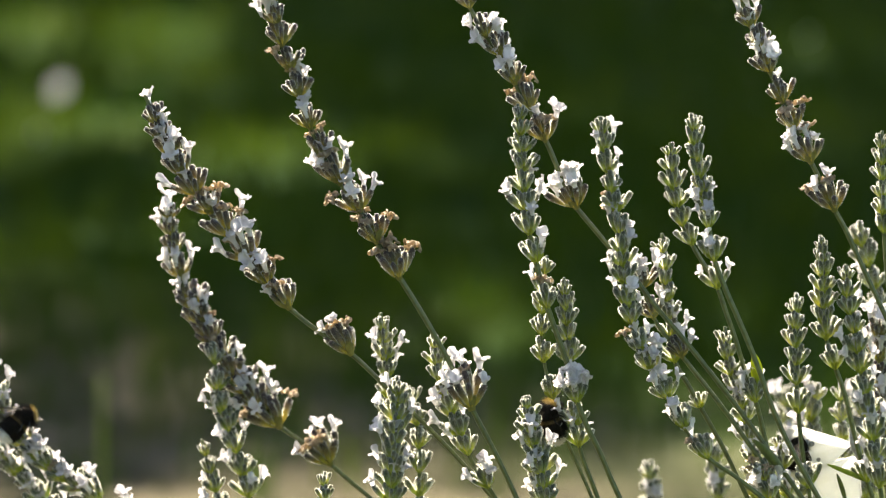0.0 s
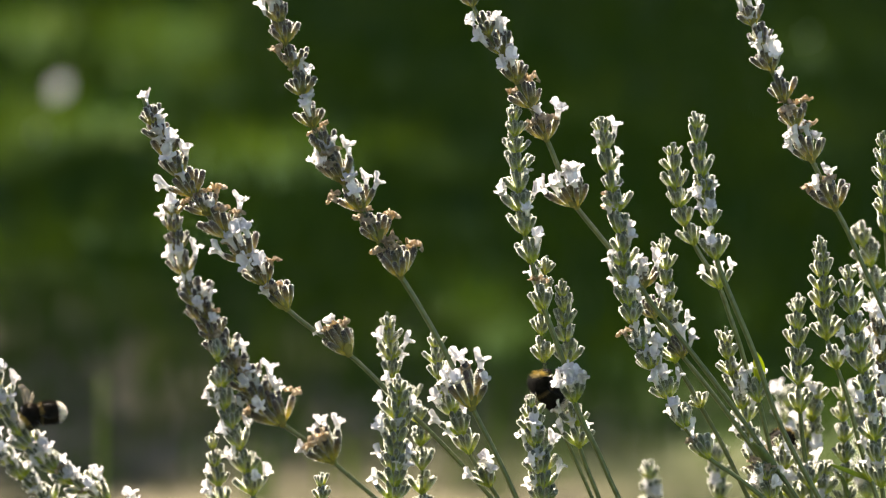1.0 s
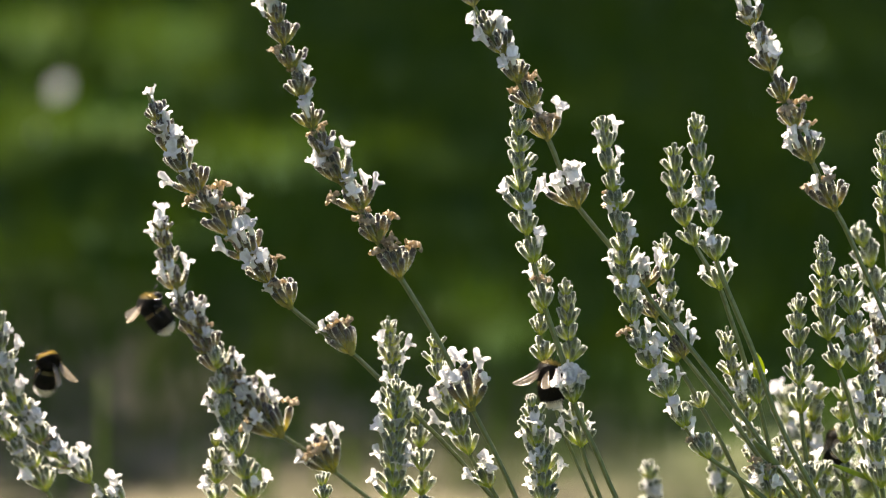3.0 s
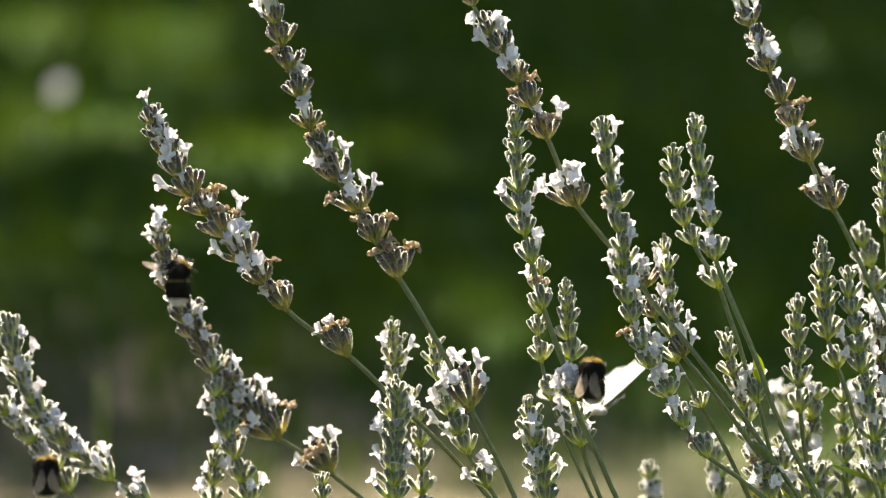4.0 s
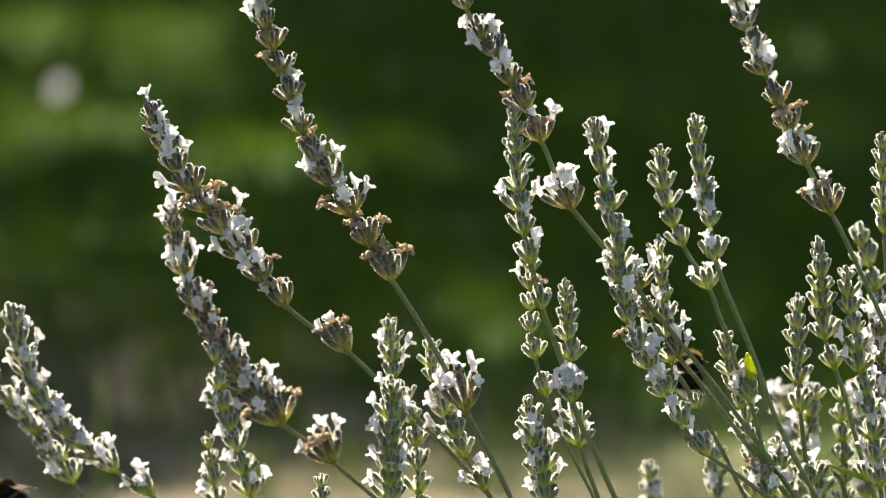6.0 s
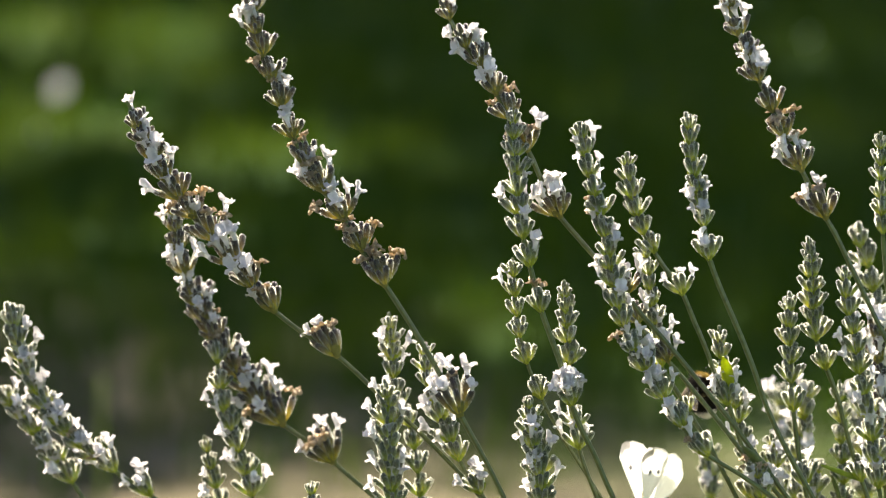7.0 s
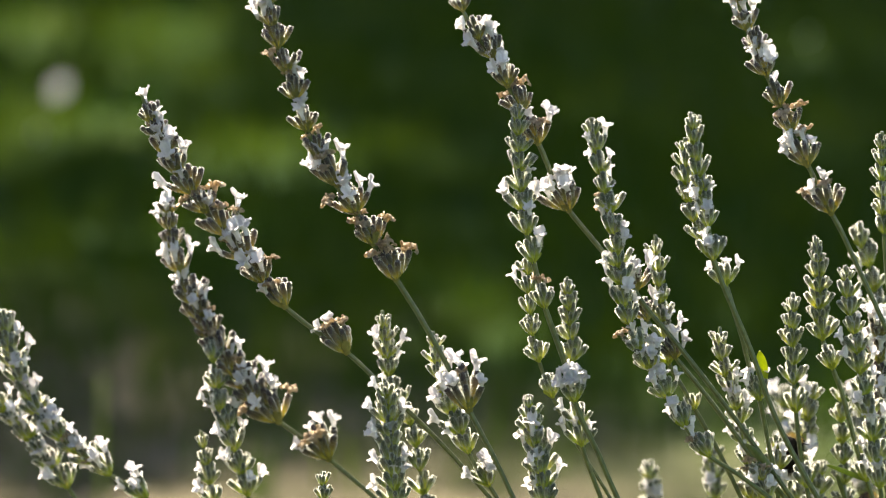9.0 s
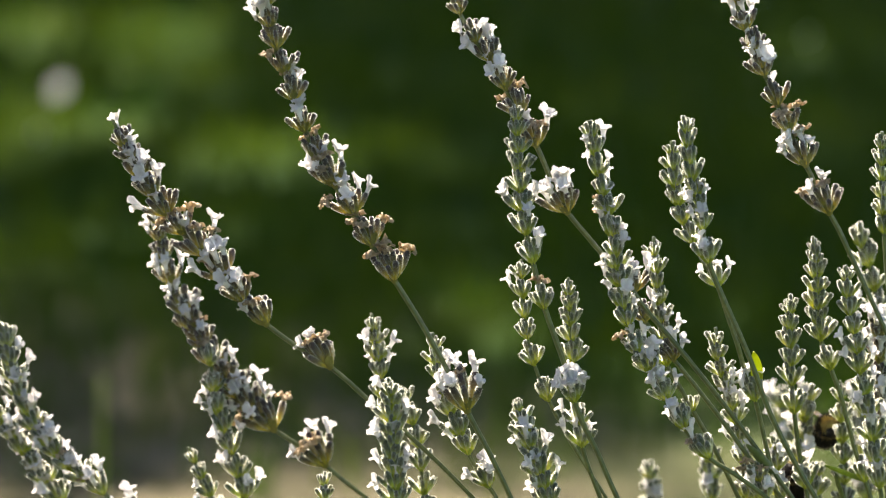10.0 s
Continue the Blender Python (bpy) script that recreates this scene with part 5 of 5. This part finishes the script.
    walk(stem_w, sway(stem_w, [(0, 94.4, 57.1, -11.72), (0.5, 93.9, 57.1, -11.72), (1, 104.7, 62.6, -12.74), (1.5, 72.3, 41.9, -8.68), (1.8, -27.3, -11.5, 3.16), (2, 36.6, 22.7, -4.2), (2.2, 15.1, 5.1, -2.1), (2.5, 0, 0, 0), (2.7, 3.5, 4.3, -0.96), (3.8, 50.6, 36.8, -5.93), (4, 51.4, 32, -6.12), (4.5, 49.8, 32.2, -5.94), (5, 52, 33.9, -6.13), (5.5, 48.7, 32.2, -5.66), (7, 48.8, 32.6, -5.71), (7.5, -24.4, -6.2, 2.4), (8, -9.1, 0.7, 0.5), (8.5, 43, 28.1, -5.25), (9, 58.2, 38.1, -6.99), (9.5, 57, 36.1, -6.78), (10, 33.4, 18.9, -4.32)]))
    walk(stem_x, sway(stem_x, [(0, 96.4, 31.7, -11.72), (0.5, 95.9, 31.7, -11.72), (1, 107.1, 35, -12.74), (1.5, 73.3, 23, -8.68), (1.8, -27, -4.6, 3.16), (2, 36.7, 13.6, -4.2), (2.2, 15, 0.4, -2.1), (2.5, 0, 0, 0), (2.7, 3.4, 2.3, -0.96), (3.8, 51, 24, -5.93), (4, 51.8, 18.8, -6.12), (4.5, 50.1, 19.4, -5.94), (5, 52.4, 20.7, -6.13), (5.5, 49, 20, -5.66), (7, 49.1, 20.2, -5.71), (7.5, -24.2, -0.9, 2.4), (8, -9.2, 1.8, 0.5), (8.5, 43.3, 16.8, -5.25), (9, 58.8, 23, -6.99), (9.5, 57.5, 21.4, -6.78), (10, 33.5, 9.5, -4.32)]))
    walk(stem_y, sway(stem_y, [(0, 12, 1.2, -1.38), (0.5, 3.2, 0.7, -0.37), (1, -0.6, 0.8, 0.06), (1.5, -2.5, 0.9, 0.28), (2, -7.7, 0.5, 0.87), (2.5, 0, 0, 0), (4, -8.9, -0.5, 1.02), (4.5, -9.2, 0.1, 1.05), (5, -11.2, 0.1, 1.27), (5.5, -1.9, 0.2, 0.22), (7, -4.1, 0.7, 0.46), (7.5, 4.5, 1.3, -0.52), (8, 13.7, 1.5, -1.57), (8.5, 11.2, 2, -1.3), (9, 7.9, 1.6, -0.92), (9.5, 11.6, 1.6, -1.34), (10, 30.2, 2.3, -3.46)]))
    walk(stem_z, sway(stem_z, [(0, -13.4, 0, 1.36), (0.5, -0.2, 0, 0), (1, 0.3, 0.2, -0.01), (1.5, 0.3, 0.2, -0.01), (2, -7.1, 0.4, 0.75), (2.5, 0, 0, 0), (4, 7.2, -0, -0.76), (4.5, 1.4, -0.3, -0.17), (5, 0, 0, 0), (5.5, 0.6, -0.1, -0.09), (7, 50.6, 0.6, -5.47), (7.5, 59.4, 2.2, -6.24), (8, 83.4, 5.5, -8.75), (8.5, 67.7, 3.7, -7.09), (9, 66.3, 2.5, -7.07), (9.5, 36.3, 0.1, -3.87), (10, 51.3, 1.1, -5.43)]))
    walk(stem_zb, sway(stem_zb, [(0, -13.1, -0.4, 1.36), (0.5, -0.3, -0, 0), (1, 0.3, 0.3, -0.01), (1.5, 0.3, 0.3, -0.01), (2, -7, 0.1, 0.75), (2.5, 0, 0, 0), (4, 7.1, 0.2, -0.76), (4.5, 1.3, -0.2, -0.17), (5, 0, 0, 0), (5.5, 0.6, -0.1, -0.09), (7, 49.4, 2.3, -5.47), (7.5, 58, 4.1, -6.24), (8, 81.4, 8.2, -8.75), (8.5, 66.2, 5.9, -7.09), (9, 64.8, 4.7, -7.07), (9.5, 35.4, 1.4, -3.87), (10, 50.1, 2.8, -5.43)]))
    walk(stem_aa, sway(stem_aa, [(0, -4.5, -1.4, 0.43), (0.5, 0.9, 0.5, -0.12), (1, 1.1, 0.5, -0.12), (1.5, -1.8, -0.5, 0.2), (2, -1.8, -0.5, 0.2), (2.5, 0, 0, 0), (4, -0.3, 0.1, -0.02), (4.5, 0.8, 0, -0.13), (5, 1.9, 0.5, -0.24), (5.5, 0.8, 0, -0.13), (7, 3.4, 0.2, -0.67), (7.5, 4.7, 1.3, -0.68), (8, 2.2, 0.7, -0.35), (8.5, 4.3, 1.5, -0.59), (9, -1, 0.1, 0.07), (9.5, 4.1, 1.5, -0.48), (10, 0.9, 0.4, -0.13)]))
    walk(stem_bb, sway(stem_bb, [(0, 83.3, 11.8, -9.3), (0.5, 36.8, 4.3, -4.03), (1, 23.3, 3.1, -2.52), (1.5, 14.6, 2.6, -1.53), (2, 23.1, 1.4, -2.59), (2.5, -3.9, -0.2, 0.43), (4, -99.4, 3.6, 10.77), (4.5, -50, -1.2, 5.29), (5, -30.8, -1.4, 3.23), (5.5, 1.2, 1, -0.25), (7, 64.2, 8.8, -7.15), (7.5, 121.3, 23.2, -13.77), (8, 94.8, 15.4, -10.69), (8.5, 217.7, 63.5, -25.27), (9, 34.5, 5.3, -4.04), (9.5, 61.2, 8.9, -7), (10, 166, 37.8, -19.03)]))
    walk(stem_cc, sway(stem_cc, [(0, -1.1, 1, 0), (0.5, -0.3, 1.6, -0), (1, 0, 1.8, -0), (1.5, 0.3, 2.1, -0), (2, -0.5, -0.3, 0), (2.5, 0, 0, 0), (4, -1.4, -1, 0.01), (4.5, -1.6, -1.3, 0.01), (5, -1.1, -1, 0.01), (5.5, -0.8, 0.5, 0), (7, -0.3, 1.3, -0), (7.5, -1.1, 1.3, 0), (8, -1.3, 1.3, 0), (8.5, -1, 1.8, 0), (9, -1.6, 1.5, 0.01), (9.5, -1.3, 1, 0.01), (10, -2.4, 0.5, 0.01)]))
    walk(stem_dd, sway(stem_dd, [(0, 0.3, 0, -0), (0.5, -0.5, -0, 0), (1, -0.5, -0.3, 0), (1.5, -0.5, -0.3, 0), (2, -0.3, -0, 0), (2.5, 0, 0, 0), (4, -0.3, -0, 0), (4.5, -0.3, -0.3, 0), (5, 0, 0, 0), (5.5, 0.3, 0.2, -0), (7, -3.4, -2.8, 0.02), (7.5, -2.1, -2, 0.01), (8, -1, -0.8, 0.01), (8.5, -0.3, -0, 0), (9, 0, 0, 0), (9.5, 0.3, 0, -0), (10, 0.3, 0, -0)]))
    walk(stem_ee, sway(stem_ee, [(0, 0, 0, 0), (0.5, 0, 0, 0), (1, 0, 0, 0), (1.5, 0, 0, 0), (2, 0, 0, 0), (2.5, 0, 0, 0), (4, 0, 0, 0), (4.5, 0, 0, 0), (5, 0, 0, 0), (5.5, 0, 0, 0), (7, 0, 0, 0), (7.5, 0, 0, 0), (8, 0, 0, 0), (8.5, 0, 0, 0), (9, 0, 0, 0), (9.5, 0, 0, 0), (10, 0, 0, 0)]))
    walk(stem_rb, sway(stem_rb, [(0, -0.5, -0, 0), (0.5, 0, 0, 0), (1, 0, 0, 0), (1.5, 0, 0, 0), (2, 0, 0, 0), (2.5, 0, 0, 0), (4, 0, -0.2, 0), (4.5, -0.3, -0.2, 0), (5, -0.3, -0.2, 0), (5.5, -0.3, -0.2, 0), (7, -0.8, -0.3, 0), (7.5, -0.5, -0.2, 0), (8, -0.5, -0.5, 0), (8.5, -0.3, -0.2, 0), (9, -0.5, -0.2, 0), (9.5, -0.5, -0.2, 0), (10, -0.5, -0.2, 0)]))
    walk(stem_ub, sway(stem_ub, [(0, -0.8, 0, 0), (0.5, -0.5, 0, 0), (1, -0.3, 0, 0), (1.5, -0.3, 0, 0), (2, -0.3, -0.3, 0), (2.5, 0, 0, 0), (4, -0.5, 0, 0), (4.5, -0.5, 0, 0), (5, -0.8, -0.3, 0), (5.5, -0.5, -0.3, 0), (7, -2.9, 0.5, 0.01), (7.5, -2.9, 0.3, 0.01), (8, -3.5, 0.5, 0.02), (8.5, -3.5, 0, 0.02), (9, -1.9, 0, 0.01), (9.5, -3.5, 0.3, 0.02), (10, -2.7, -0.3, 0.01)]))
    walk(stem_ob, sway(stem_ob, [(0, -0.8, -0, 0), (0.5, -0.5, -0, 0), (1, -0.3, -0, 0), (1.5, -0.3, -0, 0), (2, -0.3, -0.3, 0), (2.5, 0, 0, 0), (4, -0.5, -0, 0), (4.5, -0.5, -0, 0), (5, -0.8, -0.3, 0), (5.5, -0.5, -0.3, 0), (7, -2.8, 0.5, 0.01), (7.5, -2.8, 0.2, 0.01), (8, -3.4, 0.5, 0.02), (8.5, -3.4, -0, 0.02), (9, -1.8, -0, 0.01), (9.5, -3.4, 0.2, 0.02), (10, -2.6, -0.3, 0.01)]))
    walk(stem_gg, sway(stem_gg, [(0, -0.8, -0, 0), (0.5, -0.5, -0, 0), (1, -0.3, -0, 0), (1.5, -0.3, -0, 0), (2, -0.3, -0.3, 0), (2.5, 0, 0, 0), (4, -0.5, -0, 0), (4.5, -0.5, -0, 0), (5, -0.8, -0.3, 0), (5.5, -0.5, -0.3, 0), (7, -2.9, 0.5, 0.01), (7.5, -2.9, 0.2, 0.01), (8, -3.4, 0.5, 0.02), (8.5, -3.4, -0, 0.02), (9, -1.8, -0, 0.01), (9.5, -3.4, 0.2, 0.02), (10, -2.6, -0.3, 0.01)]))
    walk(stem_hh, sway(stem_hh, [(0, -0.8, -0, 0), (0.5, -0.6, -0, 0), (1, -0.3, -0, 0), (1.5, -0.3, -0, 0), (2, -0.3, -0.3, 0), (2.5, 0, 0, 0), (4, -0.6, -0, 0), (4.5, -0.6, -0, 0), (5, -0.8, -0.3, 0), (5.5, -0.6, -0.3, 0), (7, -3.1, 0.5, 0.01), (7.5, -3.1, 0.3, 0.01), (8, -3.7, 0.5, 0.02), (8.5, -3.7, -0, 0.02), (9, -2, -0, 0.01), (9.5, -3.7, 0.3, 0.02), (10, -2.9, -0.3, 0.01)]))
    walk(stem_ii, sway(stem_ii, [(0, -0.6, -0, 0), (0.5, 0, 0, 0), (1, 0, 0, 0), (1.5, 0, 0, 0), (2, 0, 0, 0), (2.5, 0, 0, 0), (4, 0, -0.3, 0), (4.5, -0.3, -0.3, 0), (5, -0.3, -0.3, 0), (5.5, -0.3, -0.3, 0), (7, -0.9, -0.3, 0), (7.5, -0.6, -0.3, 0), (8, -0.6, -0.5, 0), (8.5, -0.3, -0.3, 0), (9, -0.6, -0.3, 0), (9.5, -0.6, -0.3, 0), (10, -0.6, -0.3, 0)]))
    walk(stem_jj, sway(stem_jj, [(0, -0.8, 0, 0), (0.5, -0.5, 0, 0), (1, -0.3, 0, 0), (1.5, -0.3, 0, 0), (2, -0.3, -0.3, 0), (2.5, 0, 0, 0), (4, -0.5, 0, 0), (4.5, -0.5, 0, 0), (5, -0.8, -0.3, 0), (5.5, -0.5, -0.3, 0), (7, -3, 0.5, 0.01), (7.5, -3, 0.3, 0.01), (8, -3.6, 0.5, 0.02), (8.5, -3.6, 0, 0.02), (9, -1.9, 0, 0.01), (9.5, -3.6, 0.3, 0.02), (10, -2.8, -0.3, 0.01)]))
    walk(bee_a, flight([(0, 29.9, 4, 550.6, 72, 8, 10), (0.5, 28.9, 4, 556.1, 86, 8, 10), (1, 28.4, 4, 558.9, 95, 8, 10), (1.5, 28.1, 4, 559, 94, 8, 10), (2, 27.6, 4, 560.7, 90, 8, 10), (2.5, 27.1, 4, 562.6, 70, 20, -15), (2.7, 28.3, 4, 562.3, 65, 30, -10), (3.8, 37.3, -20, 565, 70, 80, 0), (4, 41.4, -20, 566.3, 72, 75, 0), (4.5, 41, -22, 566.5, 80, 125, 0), (4.7, 40.8, -22, 565, 78, 95, 0), (4.8, 40.4, -22, 564.9, 75, 95, 0), (4.9, 45.1, -22, 568.7, 60, 130, 0), (5, 42.2, -20, 586.3, 22, 178, 20), (5.1, 33.5, -20, 604.6, 30, 185, 0), (5.2, 22.6, -20, 614.4, 20, 190, 0), (5.3, 7.1, 20, 590.8, 25, 170, 0), (5.4, -6, 50, 510.8, 10, 150, 0), (5.5, -12.4, 60, 496.8, 0, 150, 0), (5.7, -15.8, 60, 495.1, 0, 150, 0), (6.8, 2.7, 60, 495.1, 10, 100, 0), (8, 24.2, 40, 500.9, 20, 60, 0), (8.2, 30.7, 40, 517.8, 30, 40, 0), (8.3, 35.7, 40, 531.7, 30, 30, 0), (8.4, 49.9, 35, 551.3, 30, 20, 0), (8.5, 78.4, 20, 547.3, 20, 10, 0), (8.6, 98.6, 30, 544.4, 40, 20, 0), (9, 100.3, 30, 536, 60, 30, 0), (10, 101.4, 35, 527.1, 60, 40, 0)]))
    walk(bee_b, flight([(0, -125, 52, 542.2, 5, 20, 0), (0.5, -126.2, 52, 540.5, 20, 70, 0), (0.7, -121.2, 52, 543.3, -10, 130, 0), (1, -119.2, 54, 544.2, -40, 198, 0), (1.5, -122.4, 61, 541.3, -35, 205, 0), (1.6, -125.1, 56, 548.6, 10, 150, 0), (1.8, -116.6, 52, 549.6, 60, 120, 0), (2, -113.8, 52, 560.7, 80, 165, 0), (2.2, -122.8, 52, 556, 75, 165, 0), (2.5, -127.5, 52, 553.6, 75, 150, 0), (2.7, -122.8, 52, 562.4, 70, 150, 0), (3.8, -110.2, 47, 526.2, 60, 120, 0), (4, -117, 54, 524.9, 65, 95, 0), (4.5, -114.8, 54, 527.3, 66, 95, 0), (5, -116, 54, 525.6, 62, 100, 0), (5.5, -116.5, 54, 525.2, 55, 130, 0), (5.7, -119, 54, 524.4, 10, 150, 0), (6.5, -136.9, 47, 511.3, 10, 170, 0), (10, -140.3, 47, 506.3, 10, 170, 0)]))
    walk(bee_c, flight([(0, -149.2, 42, 547.6, 20, 20, 0), (1.5, -139.3, 42, 547.6, 20, 20, 0), (1.6, -124.4, 42, 552.6, 20, 20, 0), (1.7, -104.4, 42, 574.3, 40, 10, 0), (1.8, -85.8, 42, 590.9, 60, 5, 0), (2, -81.9, 42, 578.8, 101, 5, 0), (2.1, -84.1, 42, 575, 98, 5, 0), (2.5, -83.6, 42, 576.6, 93, 5, 0), (2.7, -85.1, 42, 574.3, 92, 5, 0), (3.8, -81.1, 46, 582.9, 65, 15, 0), (4, -78.4, 53, 583.9, 52, 38, 0), (4.5, -77.9, 53, 584.4, 52, 40, 0), (4.7, -77.9, 48, 587.8, 60, 40, 0), (4.9, -79.8, 44, 593.7, 70, 75, 0), (5, -80.5, 42, 595.6, 76, 90, 0), (5.1, -73.2, 10, 607.8, 50, 50, 0), (5.2, -56.9, 5, 624, 30, 10, 0), (5.3, -42.5, 15, 625.3, 20, -10, 0), (5.4, -20.9, -10, 615.6, 20, -10, 0), (5.5, 10.5, -10, 585.5, 42, 12, 0), (5.6, 43.7, -15, 578.6, 40, 20, 0), (5.7, 68.6, 15, 565.4, 45, 40, 0), (6.8, 72.2, 28, 557.5, 60, 50, 0), (7, 74.2, 28, 554.3, 70, 40, 0), (7.5, 79.9, 32, 558.6, 20, 20, 0), (7.7, 73.9, 30, 559.6, 20, 10, 0), (7.8, 76.7, 30, 559.6, 0, 0, 0), (7.9, 85.3, 28, 556.5, -15, -5, 0), (8, 90.5, 28, 554.3, -25, -5, 0), (8.1, 101.1, 30, 550, -10, -10, 0), (8.2, 112.9, 45, 532.8, 10, 10, 0), (8.5, 122.6, 44, 520.4, 30, 20, 0), (9, 124.6, 55, 514.9, 30, -30, 0), (9.5, 118.4, 60, 530.6, 20, -60, 0), (10, 114.1, 70, 536.6, 10, -80, 0)]))
    walk(bee_d, flight([(0, 102.6, 30, 536.4, 40, 60, 0), (0.5, 97, 30, 539.7, 40, 60, 0), (1, 97.7, 30, 538, 40, 60, 0), (1.5, 106.1, 45, 535.3, 40, 60, 0), (1.8, 115.1, 62, 533.1, 50, 60, 0), (2.7, 114.5, 62, 534.5, 50, 60, 0), (3.5, 125.7, 70, 520.5, 30, 40, 0), (4.5, 136, 70, 506.8, 30, 20, 0), (10, 137.7, 70, 505.1, 30, 20, 0)]))
    spread_wings(bee_a, [(0, 0), (2.2, 0), (2.4, 0.5), (2.7, 0.5), (3.8, 0), (4.7, 0), (4.9, 0.9), (5.7, 0.9), (6.8, 0.7), (8.4, 0.9), (8.6, 0.5), (8.8, 0), (10, 0)])
    spread_wings(bee_b, [(0, 0.1), (0.5, 0.1), (0.7, 0.6), (1.0, 0.65), (1.8, 0.7), (2.2, 0.3), (2.7, 0.2), (3.8, 0), (10, 0)])
    spread_wings(bee_c, [(0, 0.8), (1.8, 0.9), (2.0, 0.7), (2.7, 0.6), (3.8, 0.75), (4.9, 0.7), (5.1, 0.9), (5.7, 0.9), (6.8, 0.1), (7.4, 0.1), (7.6, 0.7), (7.8, 0.3), (8.0, 0.15), (8.2, 0.8), (8.5, 0), (9, 0), (9.5, 0.4), (10, 0.4)])
    walk(white_butterfly, flight([(0, 120, 28, 538, 75, 168, 180), (0.4, 120, 28, 538, 75, 168, 180), (0.5, 120, 28, 538, 75, 168, 180), (0.6, 119, 28, 540, 66, 185, 160), (0.7, 121.9, 40, 570.5, 55, 215, 135), (0.8, 128.8, 40, 604.5, 45, 240, 118), (1.2, 148.2, 40, 625.9, 37, 275, 80), (2.1, 146.2, 20, 623.4, 8, 290, 14), (2.2, 132.5, 10, 615, 6, -70, 7), (2.3, 93.4, 10, 597.1, 3, -72, 0), (2.4, 27.1, 0, 598.5, 1, -74, -7), (2.5, -3.7, -2, 593.7, -1, -77, -14), (2.6, -1.8, 15, 555.5, -1, -76, -12), (2.7, 14.4, 25, 535.6, 0, -76, -10), (3, 28.9, 30, 509.7, 1, -74, -5), (3.8, 43.3, 30, 520.5, 6, -70, 9), (3.9, 53.5, 30, 524.7, 6, -69, 11), (4, 44.4, 20, 550.1, 7, -69, 13), (4.1, 45.3, 10, 564.6, 5, -51, 9), (4.2, 42.5, 10, 577.6, 2, -33, 6), (4.3, 52.7, 20, 576.1, -2, -15, 4), (4.4, 63, 20, 592.4, -6, 2, 3), (4.5, 85.2, 28, 560.4, -10, 20, 4), (4.6, 72.9, 25, 550.5, -10, 14, 3), (4.7, 74.8, 25, 537.3, -10, 8, 3), (4.8, 68, 25, 527.3, -9, 2, 2), (4.9, 73, 20, 521.6, -9, -3, 2), (5, 76.1, 20, 503.4, -9, -9, 2), (6.8, 51.6, 20, 503.4, -2, -114, -6), (6.9, 55.6, 20, 511.7, -2, -119, -7), (7, 57.8, 15, 522.6, -1, -125, -7), (7.1, 54.6, 10, 544.9, -7, -108, 2), (7.2, 72.2, 10, 569.5, -10, -90, 13), (7.3, 83.1, 10, 577.6, -9, -71, 24), (7.4, 101.8, 8, 594.2, -5, -54, 34), (7.5, 123.4, 6, 615.6, 2, -37, 43), (7.6, 109.7, 10, 650.4, 11, -34, 32), (7.7, 104.5, 10, 688.8, 20, -30, 20), (10, 102.3, 10, 749.1, 10, -30, 0)]))
    beats = [(0, -86), (0.4, -86), (0.5, -84), (0.6, -50), (0.7, -60), (0.8, -20), (1.2, 10), (2.1, 10), (2.2, -40), (2.3, -60), (2.4, -5), (2.5, -67), (2.6, -50), (2.7, -30), (3, 10), (3.8, -15), (3.9, -50), (4, -30), (4.1, -50), (4.2, -60), (4.3, -65), (4.4, -60), (4.5, -62), (4.6, -55), (4.7, -50), (4.8, -45), (4.9, -10), (5, -30), (6.8, -30), (6.9, -10), (7, -77), (7.1, -65), (7.2, -50), (7.3, -65), (7.4, -40), (7.5, -79), (7.6, -50), (7.7, -20), (10, 0)]
    for wing in white_butterfly.children:
        if wing.name.startswith(("forewing", "hindwing")):
            s = 1 if wing.location.y > 0 else -1
            x, y, z = wing.location
            turn = s * 25 if wing.name.startswith("hindwing") else 0
            walk(wing, [(t, Matrix.Translation((x, y, z)) @ Matrix.Rotation(radians(-s * a), 4, "X") @ Matrix.Rotation(radians(turn), 4, "Z")) for t, a in beats])


motions()
